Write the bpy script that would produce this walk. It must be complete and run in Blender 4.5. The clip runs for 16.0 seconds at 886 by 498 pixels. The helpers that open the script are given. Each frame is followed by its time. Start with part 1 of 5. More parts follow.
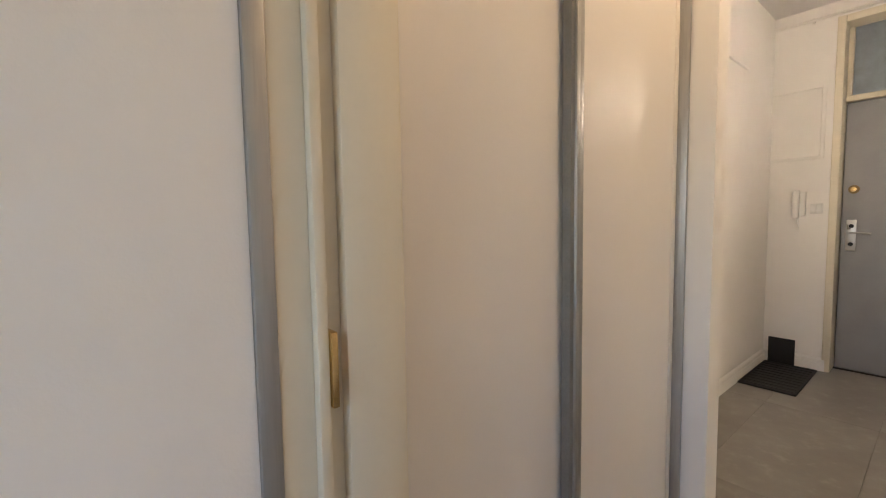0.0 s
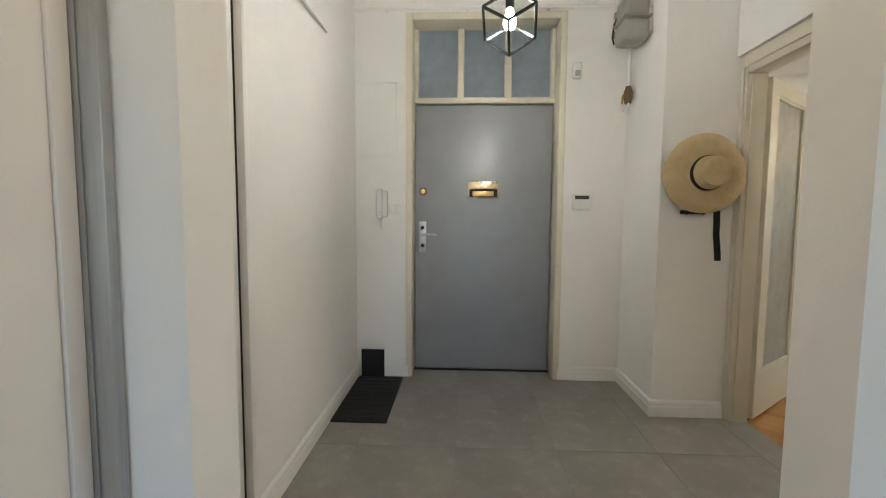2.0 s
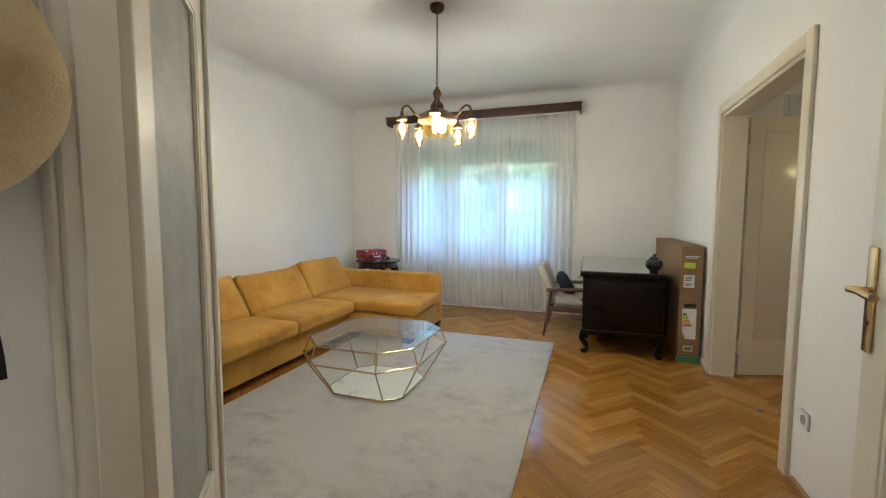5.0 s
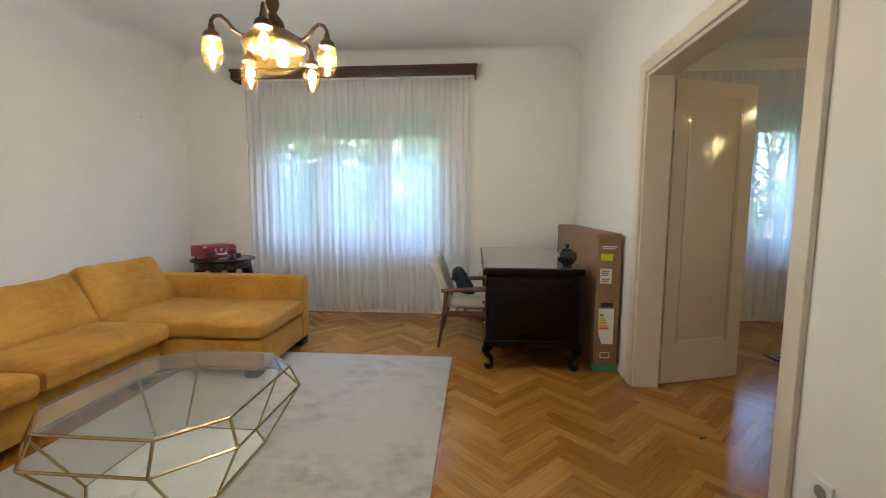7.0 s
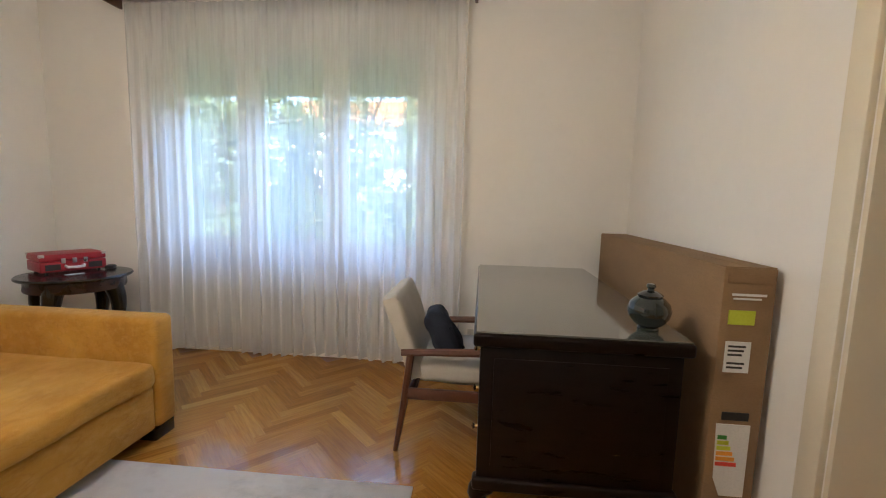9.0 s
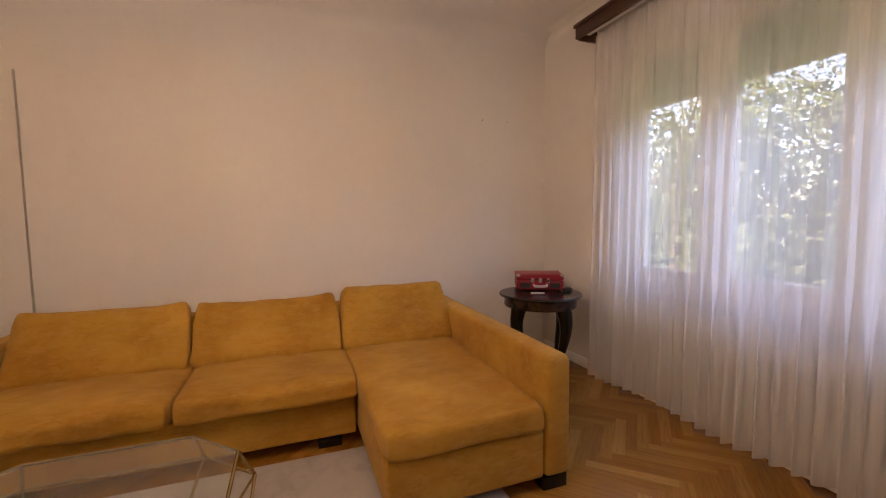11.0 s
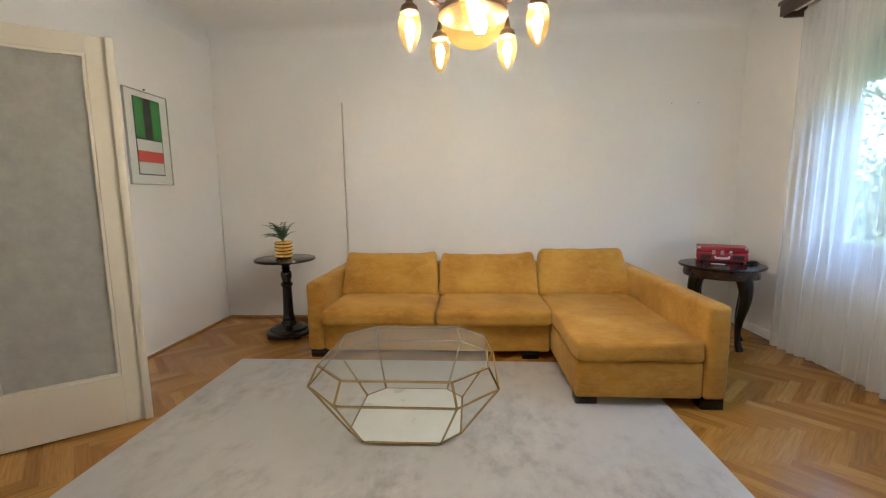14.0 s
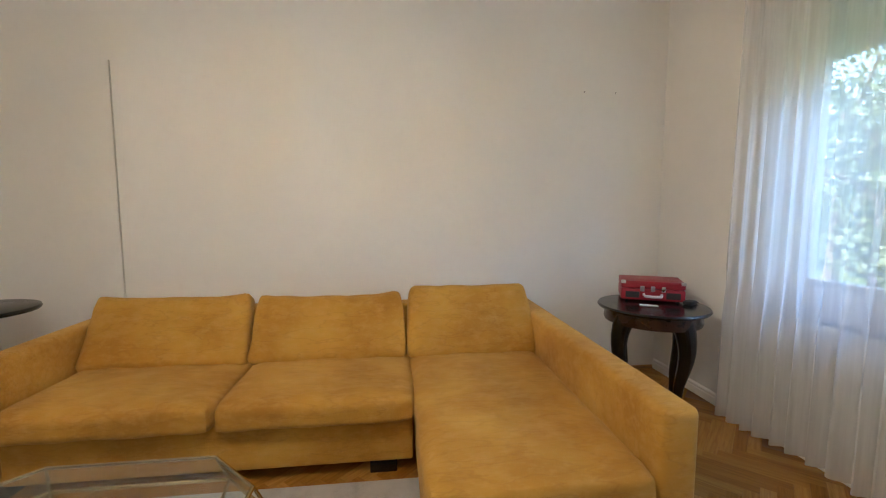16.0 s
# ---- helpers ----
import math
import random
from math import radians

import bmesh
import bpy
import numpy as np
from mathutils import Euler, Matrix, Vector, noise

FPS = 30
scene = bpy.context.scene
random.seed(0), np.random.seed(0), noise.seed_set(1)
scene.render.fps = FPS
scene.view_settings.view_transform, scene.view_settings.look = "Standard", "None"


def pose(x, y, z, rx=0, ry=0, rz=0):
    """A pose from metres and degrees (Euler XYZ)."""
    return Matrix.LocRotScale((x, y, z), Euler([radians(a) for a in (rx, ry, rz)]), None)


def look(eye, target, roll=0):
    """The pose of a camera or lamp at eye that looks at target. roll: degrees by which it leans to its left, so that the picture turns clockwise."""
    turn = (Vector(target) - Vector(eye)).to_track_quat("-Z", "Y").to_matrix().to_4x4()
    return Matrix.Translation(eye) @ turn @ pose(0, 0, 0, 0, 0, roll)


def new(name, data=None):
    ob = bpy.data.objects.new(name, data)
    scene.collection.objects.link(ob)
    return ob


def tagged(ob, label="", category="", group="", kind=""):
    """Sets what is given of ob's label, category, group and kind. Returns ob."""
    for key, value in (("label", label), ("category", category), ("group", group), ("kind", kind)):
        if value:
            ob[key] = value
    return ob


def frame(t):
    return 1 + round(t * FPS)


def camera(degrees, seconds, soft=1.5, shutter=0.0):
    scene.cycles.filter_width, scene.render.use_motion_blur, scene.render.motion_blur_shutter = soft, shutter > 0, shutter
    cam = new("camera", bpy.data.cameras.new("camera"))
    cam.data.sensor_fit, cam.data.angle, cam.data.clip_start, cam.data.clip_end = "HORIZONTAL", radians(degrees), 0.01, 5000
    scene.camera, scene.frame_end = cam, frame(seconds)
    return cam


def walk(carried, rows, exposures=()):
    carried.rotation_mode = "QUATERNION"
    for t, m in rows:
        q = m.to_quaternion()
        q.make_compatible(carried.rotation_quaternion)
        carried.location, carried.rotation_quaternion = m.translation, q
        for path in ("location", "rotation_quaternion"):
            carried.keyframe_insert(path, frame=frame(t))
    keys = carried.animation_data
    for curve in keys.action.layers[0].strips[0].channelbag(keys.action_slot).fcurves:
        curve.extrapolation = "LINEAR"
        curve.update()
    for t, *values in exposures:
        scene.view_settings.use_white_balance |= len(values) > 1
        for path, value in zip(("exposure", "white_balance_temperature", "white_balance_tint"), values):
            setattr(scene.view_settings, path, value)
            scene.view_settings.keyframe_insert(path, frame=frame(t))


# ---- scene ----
cam = camera(93.6, 16.0, soft=1.15)
PATH = [
    (0, (1.031, 0.665, 1.288), (-0.232, -0.879, 1.147), -0.9),
    (0.5, (0.846, 0.574, 1.355), (-0.711, -0.671, 1.191), -1.0),
    (1, (0.509, 0.475, 1.306), (-1.306, -0.352, 1.155), -0.5),
    (1.5, (0.131, 0.493, 1.292), (-1.819, 0.074, 1.146), 0.1),
    (2, (-0.232, 0.469, 1.26), (-2.225, 0.384, 1.114), 0.4),
    (2.5, (-0.626, 0.44, 1.272), (-2.608, 0.678, 1.145), 0.5),
    (3, (-1.048, 0.55, 1.271), (-2.964, 1.109, 1.137), 0.2),
    (3.5, (-1.398, 0.72, 1.287), (-3.161, 1.656, 1.152), -0.6),
    (4, (-1.654, 0.97, 1.297), (-3.101, 2.341, 1.139), -0.6),
    (4.5, (-1.777, 1.331, 1.281), (-2.798, 3.043, 1.122), -0.1),
    (5, (-1.86, 1.624, 1.294), (-2.52, 3.506, 1.138), 0.1),
    (5.2, (-1.923, 1.709, 1.299), (-2.45, 3.631, 1.133), 0.2),
    (7.5, (-1.987, 3.012, 1.235), (-2.131, 4.996, 1.024), 0.2),
    (8, (-1.91, 3.441, 1.23), (-2.03, 5.427, 1.026), 0.6),
    (8.2, (-1.906, 3.601, 1.242), (-2.01, 5.586, 1.024), 0.9),
    (10.3, (-1.971, 5.024, 1.237), (-3.081, 6.681, 1.085), 1.8),
    (10.5, (-2.026, 5.043, 1.246), (-3.389, 6.5, 1.096), 1.3),
    (11, (-1.939, 5.053, 1.262), (-3.812, 5.739, 1.114), -0.7),
    (11.5, (-1.819, 4.982, 1.296), (-3.807, 5.11, 1.12), -2.1),
    (12, (-1.678, 4.875, 1.296), (-3.667, 4.772, 1.108), -2.5),
    (12.5, (-1.485, 4.749, 1.286), (-3.466, 4.586, 1.064), -1.9),
    (13, (-1.318, 4.718, 1.291), (-3.293, 4.528, 1.036), -1.1),
    (13.5, (-1.149, 4.741, 1.286), (-3.121, 4.553, 1.016), -0.9),
    (14, (-1.098, 4.749, 1.273), (-3.078, 4.622, 1.021), -0.8),
    (14.5, (-1.196, 4.767, 1.289), (-3.183, 4.73, 1.065), -0.7),
    (15, (-1.543, 4.888, 1.263), (-3.532, 4.954, 1.06), -0.5),
    (15.5, (-1.932, 5.083, 1.255), (-3.918, 5.241, 1.08), -0.2),
    (16, (-2.334, 5.276, 1.254), (-4.311, 5.514, 1.069), 0.0),
]
walk(cam, [(t, look(eye, aim, lean)) for t, eye, aim, lean in PATH],
     exposures=[(0, 3.12, 6900, 18), (0.5, 3.05, 6050, 14), (1.0, 3.10, 5800, 11), (1.5, 3.05, 5950, 12), (2.0, 3.10, 5600, 6), (2.5, 3.10, 6050, 16), (3.0, 3.15, 6150, 15), (3.5, 3.13, 5700, 11), (4.0, 2.99, 6100, 9), (5.0, 2.99, 5330, 6), (7.5, 2.83, 5680, 13), (8.5, 2.86, 5880, 16), (10.5, 2.58, 6180, 20), (11.0, 2.33, 7830, 40),
                (11.5, 2.58, 7530, 34), (12.2, 3.05, 5730, 13), (14, 3.01, 5580, 12), (15, 2.95, 5730, 14), (16, 2.78, 5830, 14)])

# ---- world, sun, large lights ----
world = bpy.data.worlds.new("world")
scene.world = world
world.use_nodes = True
wn = world.node_tree.nodes
sky = wn.new("ShaderNodeTexSky")
sky.sky_type, sky.sun_disc = "NISHITA", False
sky.sun_elevation, sky.sun_rotation = radians(46), radians(200)
world.node_tree.links.new(sky.outputs["Color"], wn["Background"].inputs["Color"])
wn["Background"].inputs["Strength"].default_value = 0.15

sun = new("sun", bpy.data.lights.new("sun", "SUN"))
sun.data.energy, sun.data.angle, sun.data.color = 4.2, radians(0.5), (1.0, 0.95, 0.87)
sun.matrix_world = look((-8, -10, 14), (-3.5, 8.5, 0))


def area_lamp(name, eye, target, w, h, watts, color):
    ob = new(name, bpy.data.lights.new(name, "AREA"))
    ob.data.shape, ob.data.size, ob.data.size_y = "RECTANGLE", w, h
    ob.data.energy, ob.data.color = watts, color
    ob.matrix_world = look(eye, target)
    return ob


DAY = (0.72, 0.86, 1.0)
# area lamp added out of view above the garden, strengthening the sky's light
area_lamp("skylight_boost", (-1.2, 10.8, 4.9), (-1.2, 7.4, 1.4), 8.0, 2.0, 88, (0.42, 0.66, 1.0))
# lamp added for daylight from behind, in an assumed window out of view
area_lamp("prehall_daylight_fill", (2.86, 0.75, 1.5), (0.0, 0.75, 1.1), 0.98, 1.18, 0.45, DAY)


def bulb_lamp(name, at, watts, color, r=0.03):
    ob = new(name, bpy.data.lights.new(name, "POINT"))
    ob.data.energy, ob.data.color, ob.data.shadow_soft_size = watts, color, r
    ob.location = at
    return ob


WARM = (1.0, 0.72, 0.42)
bulb_lamp("prehall_ceiling_lamp", (-0.35, 0.68, 2.74), 2.4, (1.0, 0.72, 0.42), 0.18)

# ---- materials ----


def mat(name, rough=0.6, metal=0.0):
    m = bpy.data.materials.new(name)
    m.use_nodes = True
    b = m.node_tree.nodes["Principled BSDF"]
    b.inputs["Roughness"].default_value = rough
    b.inputs["Metallic"].default_value = metal
    return m, m.node_tree.nodes, m.node_tree.links, b


def coords(n, l, scale=(1, 1, 1)):
    c = n.new("ShaderNodeTexCoord")
    mp = n.new("ShaderNodeMapping")
    mp.inputs["Scale"].default_value = scale
    l.new(c.outputs["Object"], mp.inputs["Vector"])
    return mp.outputs["Vector"]


def noise_tex(n, l, vec, scale, detail=3, rough=0.55):
    t = n.new("ShaderNodeTexNoise")
    t.inputs["Scale"].default_value, t.inputs["Detail"].default_value = scale, detail
    t.inputs["Roughness"].default_value = rough
    l.new(vec, t.inputs["Vector"])
    return t.outputs["Fac"]


def ramp(n, l, fac, stops):
    r = n.new("ShaderNodeValToRGB")
    el = r.color_ramp.elements
    while len(el) < len(stops):
        el.new(0.5)
    for e, (p, c) in zip(el, stops):
        e.position, e.color = p, (*c, 1)
    l.new(fac, r.inputs["Fac"])
    return r.outputs["Color"]


def mixc(n, l, a, b, fac, blend="MIX"):
    m = n.new("ShaderNodeMix")
    m.data_type, m.blend_type = "RGBA", blend
    for sock, v in ((m.inputs["Factor"], fac), (m.inputs["A"], a), (m.inputs["B"], b)):
        if hasattr(v, "is_linked"):
            l.new(v, sock)
        elif isinstance(v, tuple):
            sock.default_value = (*v, 1)
        else:
            sock.default_value = v
    return m.outputs["Result"]


def bump(n, l, b, height, strength, dist=0.01):
    k = n.new("ShaderNodeBump")
    k.inputs["Strength"].default_value, k.inputs["Distance"].default_value = strength, dist
    l.new(height, k.inputs["Height"])
    l.new(k.outputs["Normal"], b.inputs["Normal"])


def surface(name, c1, c2, scale=8.0, rough=0.6, metal=0.0, fine=120.0, bumps=0.1, dist=0.003, stretch=(1, 1, 1), rough_var=0.1, coat=0.0, mottle=0.6):
    """A plain material with variation at two scales and fine relief."""
    m, n, l, b = mat(name, rough, metal)
    v = coords(n, l, stretch)
    big = noise_tex(n, l, v, scale, 4)
    small = noise_tex(n, l, v, fine, 2)
    col = ramp(n, l, big, [(0.3, c1), (0.7, c2)])
    dark = tuple(x * 0.86 for x in c1)
    col = mixc(n, l, col, dark, ramp(n, l, small, [(0.45, (0, 0, 0)), (0.8, (mottle,) * 3)]))
    l.new(col, b.inputs["Base Color"])
    rr = n.new("ShaderNodeMapRange")
    rr.inputs["To Min"].default_value, rr.inputs["To Max"].default_value = max(0.02, rough - rough_var), min(1, rough + rough_var)
    l.new(big, rr.inputs["Value"])
    l.new(rr.outputs["Result"], b.inputs["Roughness"])
    if bumps:
        bump(n, l, b, small, bumps, dist)
    b.inputs["Coat Weight"].default_value = coat
    b.inputs["Coat Roughness"].default_value = 0.08
    return m


def plaster_material(name, c):
    m, n, l, b = mat(name, 0.85)
    v = coords(n, l)
    big = noise_tex(n, l, v, 1.3, 4)
    mid = noise_tex(n, l, v, 14, 4)
    fine = noise_tex(n, l, v, 220, 2)
    lo = tuple(x * 0.95 for x in c)
    col = mixc(n, l, ramp(n, l, big, [(0.3, lo), (0.7, c)]), tuple(x * 0.93 for x in c), ramp(n, l, mid, [(0.5, (0, 0, 0)), (0.85, (0.5, 0.5, 0.5))]))
    l.new(col, b.inputs["Base Color"])
    add = n.new("ShaderNodeMath")
    add.operation = "MULTIPLY_ADD"
    add.inputs[1].default_value = 0.25
    l.new(fine, add.inputs[0])
    l.new(mid, add.inputs[2])
    bump(n, l, b, add.outputs[0], 0.22, 0.006)
    return m


def herringbone_material():
    m, n, l, b = mat("oak_parquet", 0.3)
    v = coords(n, l)
    info = n.new("ShaderNodeObjectInfo")
    geo = n.new("ShaderNodeNewGeometry")
    s = n.new("ShaderNodeMath")
    s.operation = "ADD"
    l.new(info.outputs["Random"], s.inputs[0])
    l.new(geo.outputs["Random Per Island"], s.inputs[1])
    fr = n.new("ShaderNodeMath")
    fr.operation = "FRACT"
    l.new(s.outputs[0], fr.inputs[0])
    uv = n.new("ShaderNodeUVMap")
    mp = n.new("ShaderNodeMapping")
    mp.inputs["Scale"].default_value = (3, 46, 1)
    l.new(uv.outputs["UV"], mp.inputs["Vector"])
    off = n.new("ShaderNodeCombineXYZ")
    k = n.new("ShaderNodeMath")
    k.operation = "MULTIPLY"
    k.inputs[1].default_value = 37.0
    l.new(fr.outputs[0], k.inputs[0])
    l.new(k.outputs[0], off.inputs[0])
    l.new(k.outputs[0], off.inputs[1])
    l.new(off.outputs[0], mp.inputs["Location"])
    grain = noise_tex(n, l, mp.outputs["Vector"], 1.6, 5, 0.65)
    tone = ramp(n, l, fr.outputs[0], [(0.0, (0.31, 0.136, 0.021)), (0.35, (0.37, 0.172, 0.029)), (0.7, (0.425, 0.206, 0.038)), (1.0, (0.50, 0.258, 0.056))])
    col = mixc(n, l, tone, ramp(n, l, grain, [(0.35, (0.66, 0.6, 0.52)), (0.6, (1, 1, 1))]), 0.8, "MULTIPLY")
    worn = noise_tex(n, l, v, 1.1, 3)
    l.new(col, b.inputs["Base Color"])
    rr = n.new("ShaderNodeMapRange")
    rr.inputs["To Min"].default_value, rr.inputs["To Max"].default_value = 0.06, 0.16
    l.new(worn, rr.inputs["Value"])
    l.new(rr.outputs["Result"], b.inputs["Roughness"])
    bump(n, l, b, grain, 0.12, 0.002)
    return m


def velvet_material():
    m, n, l, b = mat("ochre_velvet", 0.9)
    v = coords(n, l)
    big = noise_tex(n, l, v, 3.0, 3, 0.5)
    mid = noise_tex(n, l, coords(n, l, (1, 0.5, 1.0)), 22, 6, 0.7)
    fine = noise_tex(n, l, v, 320, 2)
    col = mixc(n, l, ramp(n, l, big, [(0.30, (0.37, 0.170, 0.014)), (0.50, (0.47, 0.236, 0.025)), (0.68, (0.56, 0.308, 0.042))]),
               (0.60, 0.355, 0.10), ramp(n, l, mid, [(0.46, (0, 0, 0)), (0.74, (0.48, 0.48, 0.48))]))
    # thin dark streaks paint wrinkle shade and brush marks into the colour
    crease_shade = noise_tex(n, l, coords(n, l, (1, 0.28, 1.1)), 15, 3, 0.5)
    col = mixc(n, l, col, (0.22, 0.085, 0.010), ramp(n, l, crease_shade, [(0.475, (0, 0, 0)), (0.5, (0.2, 0.2, 0.2)), (0.525, (0, 0, 0))]))
    l.new(col, b.inputs["Base Color"])
    b.inputs["Sheen Weight"].default_value = 0.22
    b.inputs["Sheen Roughness"].default_value = 0.45
    b.inputs["Sheen Tint"].default_value = (1.0, 0.72, 0.35, 1)
    mx = n.new("ShaderNodeMath")
    mx.operation = "MULTIPLY_ADD"
    mx.inputs[1].default_value = 0.3
    l.new(fine, mx.inputs[0])
    l.new(mid, mx.inputs[2])
    bump(n, l, b, mx.outputs[0], 0.55, 0.012)
    return m


def rug_material():
    m, n, l, b = mat("silver_rug_pile", 0.95)
    v = coords(n, l)
    big = noise_tex(n, l, v, 1.7, 4, 0.6)
    mid = noise_tex(n, l, coords(n, l, (1, 1.3, 1)), 7, 6, 0.68)
    fine = noise_tex(n, l, v, 260, 2)
    col = ramp(n, l, mid, [(0.36, (0.365, 0.338, 0.305)), (0.48, (0.455, 0.427, 0.390)), (0.62, (0.525, 0.497, 0.458))])
    col = mixc(n, l, col, (0.505, 0.477, 0.438), ramp(n, l, big, [(0.44, (0.0, 0.0, 0.0)), (0.56, (0.85, 0.85, 0.85))]))
    l.new(col, b.inputs["Base Color"])
    b.inputs["Sheen Weight"].default_value = 0.3
    mx = n.new("ShaderNodeMath")
    mx.operation = "MULTIPLY_ADD"
    mx.inputs[1].default_value = 0.5
    l.new(fine, mx.inputs[0])
    l.new(mid, mx.inputs[2])
    bump(n, l, b, mx.outputs[0], 0.3, 0.01)
    return m


def curtain_material():
    m, n, l, b = mat("sheer_voile", 0.9)
    out = n["Material Output"]
    v = coords(n, l)
    weave = noise_tex(n, l, coords(n, l, (1, 1, 0.05)), 60, 3)
    b.inputs["Base Color"].default_value = (0.93, 0.93, 0.93, 1)
    tl = n.new("ShaderNodeBsdfTranslucent")
    tl.inputs["Color"].default_value = (0.92, 0.94, 0.97, 1)
    tr = n.new("ShaderNodeBsdfTransparent")
    tr.inputs["Color"].default_value = (1, 1, 1, 1)
    m1 = n.new("ShaderNodeMixShader")
    m1.inputs["Fac"].default_value = 0.84
    l.new(b.outputs["BSDF"], m1.inputs[1])
    l.new(tl.outputs["BSDF"], m1.inputs[2])
    m2 = n.new("ShaderNodeMixShader")
    rr = n.new("ShaderNodeMapRange")
    rr.inputs["From Min"].default_value, rr.inputs["From Max"].default_value = 0.3, 0.7
    rr.inputs["To Min"].default_value, rr.inputs["To Max"].default_value = 0.37, 0.44
    l.new(weave, rr.inputs["Value"])
    l.new(rr.outputs["Result"], m2.inputs["Fac"])
    l.new(m1.outputs["Shader"], m2.inputs[1])
    l.new(tr.outputs["BSDF"], m2.inputs[2])
    l.new(m2.outputs["Shader"], out.inputs["Surface"])
    return m


def glass_material(name, tint=(0.95, 0.98, 0.97), clear=0.88, rough=0.02):
    """Thin pane: mostly straight through, with a glossy face."""
    m, n, l, b = mat(name, rough)
    out = n["Material Output"]
    g = n.new("ShaderNodeBsdfGlossy")
    g.inputs["Roughness"].default_value = rough
    tr = n.new("ShaderNodeBsdfTransparent")
    tr.inputs["Color"].default_value = (*tint, 1)
    fz = n.new("ShaderNodeLayerWeight")
    pw = n.new("ShaderNodeMath")
    pw.operation = "POWER"
    pw.inputs[1].default_value = 4.0
    l.new(fz.outputs["Facing"], pw.inputs[0])
    k = n.new("ShaderNodeMath")
    k.operation = "MULTIPLY_ADD"
    k.inputs[1].default_value, k.inputs[2].default_value = 0.8, 0.92 - clear
    l.new(pw.outputs[0], k.inputs[0])
    mx = n.new("ShaderNodeMixShader")
    l.new(k.outputs[0], mx.inputs["Fac"])
    l.new(tr.outputs["BSDF"], mx.inputs[1])
    l.new(g.outputs["BSDF"], mx.inputs[2])
    l.new(mx.outputs["Shader"], out.inputs["Surface"])
    return m


def frosted_material(name, c):
    m, n, l, b = mat(name, 0.35)
    out = n["Material Output"]
    v = coords(n, l)
    f = noise_tex(n, l, v, 160, 3)
    cloud = noise_tex(n, l, v, 9, 5, 0.7)
    col = ramp(n, l, cloud, [(0.3, tuple(x * 0.86 for x in c)), (0.7, tuple(min(1, x * 1.1) for x in c))])
    l.new(col, b.inputs["Base Color"])
    bump(n, l, b, f, 0.5, 0.004)
    tl = n.new("ShaderNodeBsdfTranslucent")
    l.new(col, tl.inputs["Color"])
    mx = n.new("ShaderNodeMixShader")
    mx.inputs["Fac"].default_value = 0.55
    l.new(b.outputs["BSDF"], mx.inputs[1])
    l.new(tl.outputs["BSDF"], mx.inputs[2])
    l.new(mx.outputs["Shader"], out.inputs["Surface"])
    return m


def shade_material():
    """Amber glass: tinted straight-through light, a glossy face and a little scatter."""
    m, n, l, b = mat("amber_glass_shade", 0.25)
    out = n["Material Output"]
    f = noise_tex(n, l, coords(n, l, (1, 1, 0.35)), 45, 4, 0.65)
    tl = n.new("ShaderNodeBsdfTranslucent")
    tl.inputs["Color"].default_value = (0.92, 0.52, 0.08, 1)
    tr = n.new("ShaderNodeBsdfTransparent")
    l.new(ramp(n, l, f, [(0.3, (0.96, 0.74, 0.37)), (0.7, (1.0, 0.88, 0.56))]), tr.inputs["Color"])
    g = n.new("ShaderNodeBsdfGlossy")
    g.inputs["Roughness"].default_value = 0.08
    m1 = n.new("ShaderNodeMixShader")
    rr = n.new("ShaderNodeMapRange")
    rr.inputs["From Min"].default_value, rr.inputs["From Max"].default_value = 0.3, 0.7
    rr.inputs["To Min"].default_value, rr.inputs["To Max"].default_value = 0.006, 0.018
    l.new(f, rr.inputs["Value"])
    l.new(rr.outputs["Result"], m1.inputs["Fac"])
    l.new(tr.outputs["BSDF"], m1.inputs[1])
    l.new(tl.outputs["BSDF"], m1.inputs[2])
    m2 = n.new("ShaderNodeMixShader")
    m2.inputs["Fac"].default_value = 0.05
    l.new(m1.outputs["Shader"], m2.inputs[1])
    l.new(g.outputs["BSDF"], m2.inputs[2])
    l.new(m2.outputs["Shader"], out.inputs["Surface"])
    return m


def glow_material(name, c, strength):
    m, n, l, b = mat(name, 0.5)
    b.inputs["Base Color"].default_value = (*c, 1)
    b.inputs["Emission Color"].default_value = (*c, 1)
    b.inputs["Emission Strength"].default_value = strength
    return m


def tile_material():
    m, n, l, b = mat("grey_concrete_tile", 0.3)
    v = coords(n, l)
    info = n.new("ShaderNodeObjectInfo")
    big = noise_tex(n, l, v, 2.2, 5, 0.65)
    mid = noise_tex(n, l, v, 9, 5, 0.7)
    fine = noise_tex(n, l, v, 180, 2)
    col = ramp(n, l, big, [(0.3, (0.20, 0.187, 0.168)), (0.55, (0.255, 0.24, 0.218)), (0.75, (0.31, 0.295, 0.272))])
    col = mixc(n, l, col, (0.39, 0.37, 0.345), ramp(n, l, mid, [(0.55, (0, 0, 0)), (0.75, (0.5, 0.5, 0.5))]))
    l.new(col, b.inputs["Base Color"])
    bump(n, l, b, fine, 0.08, 0.002)
    return m


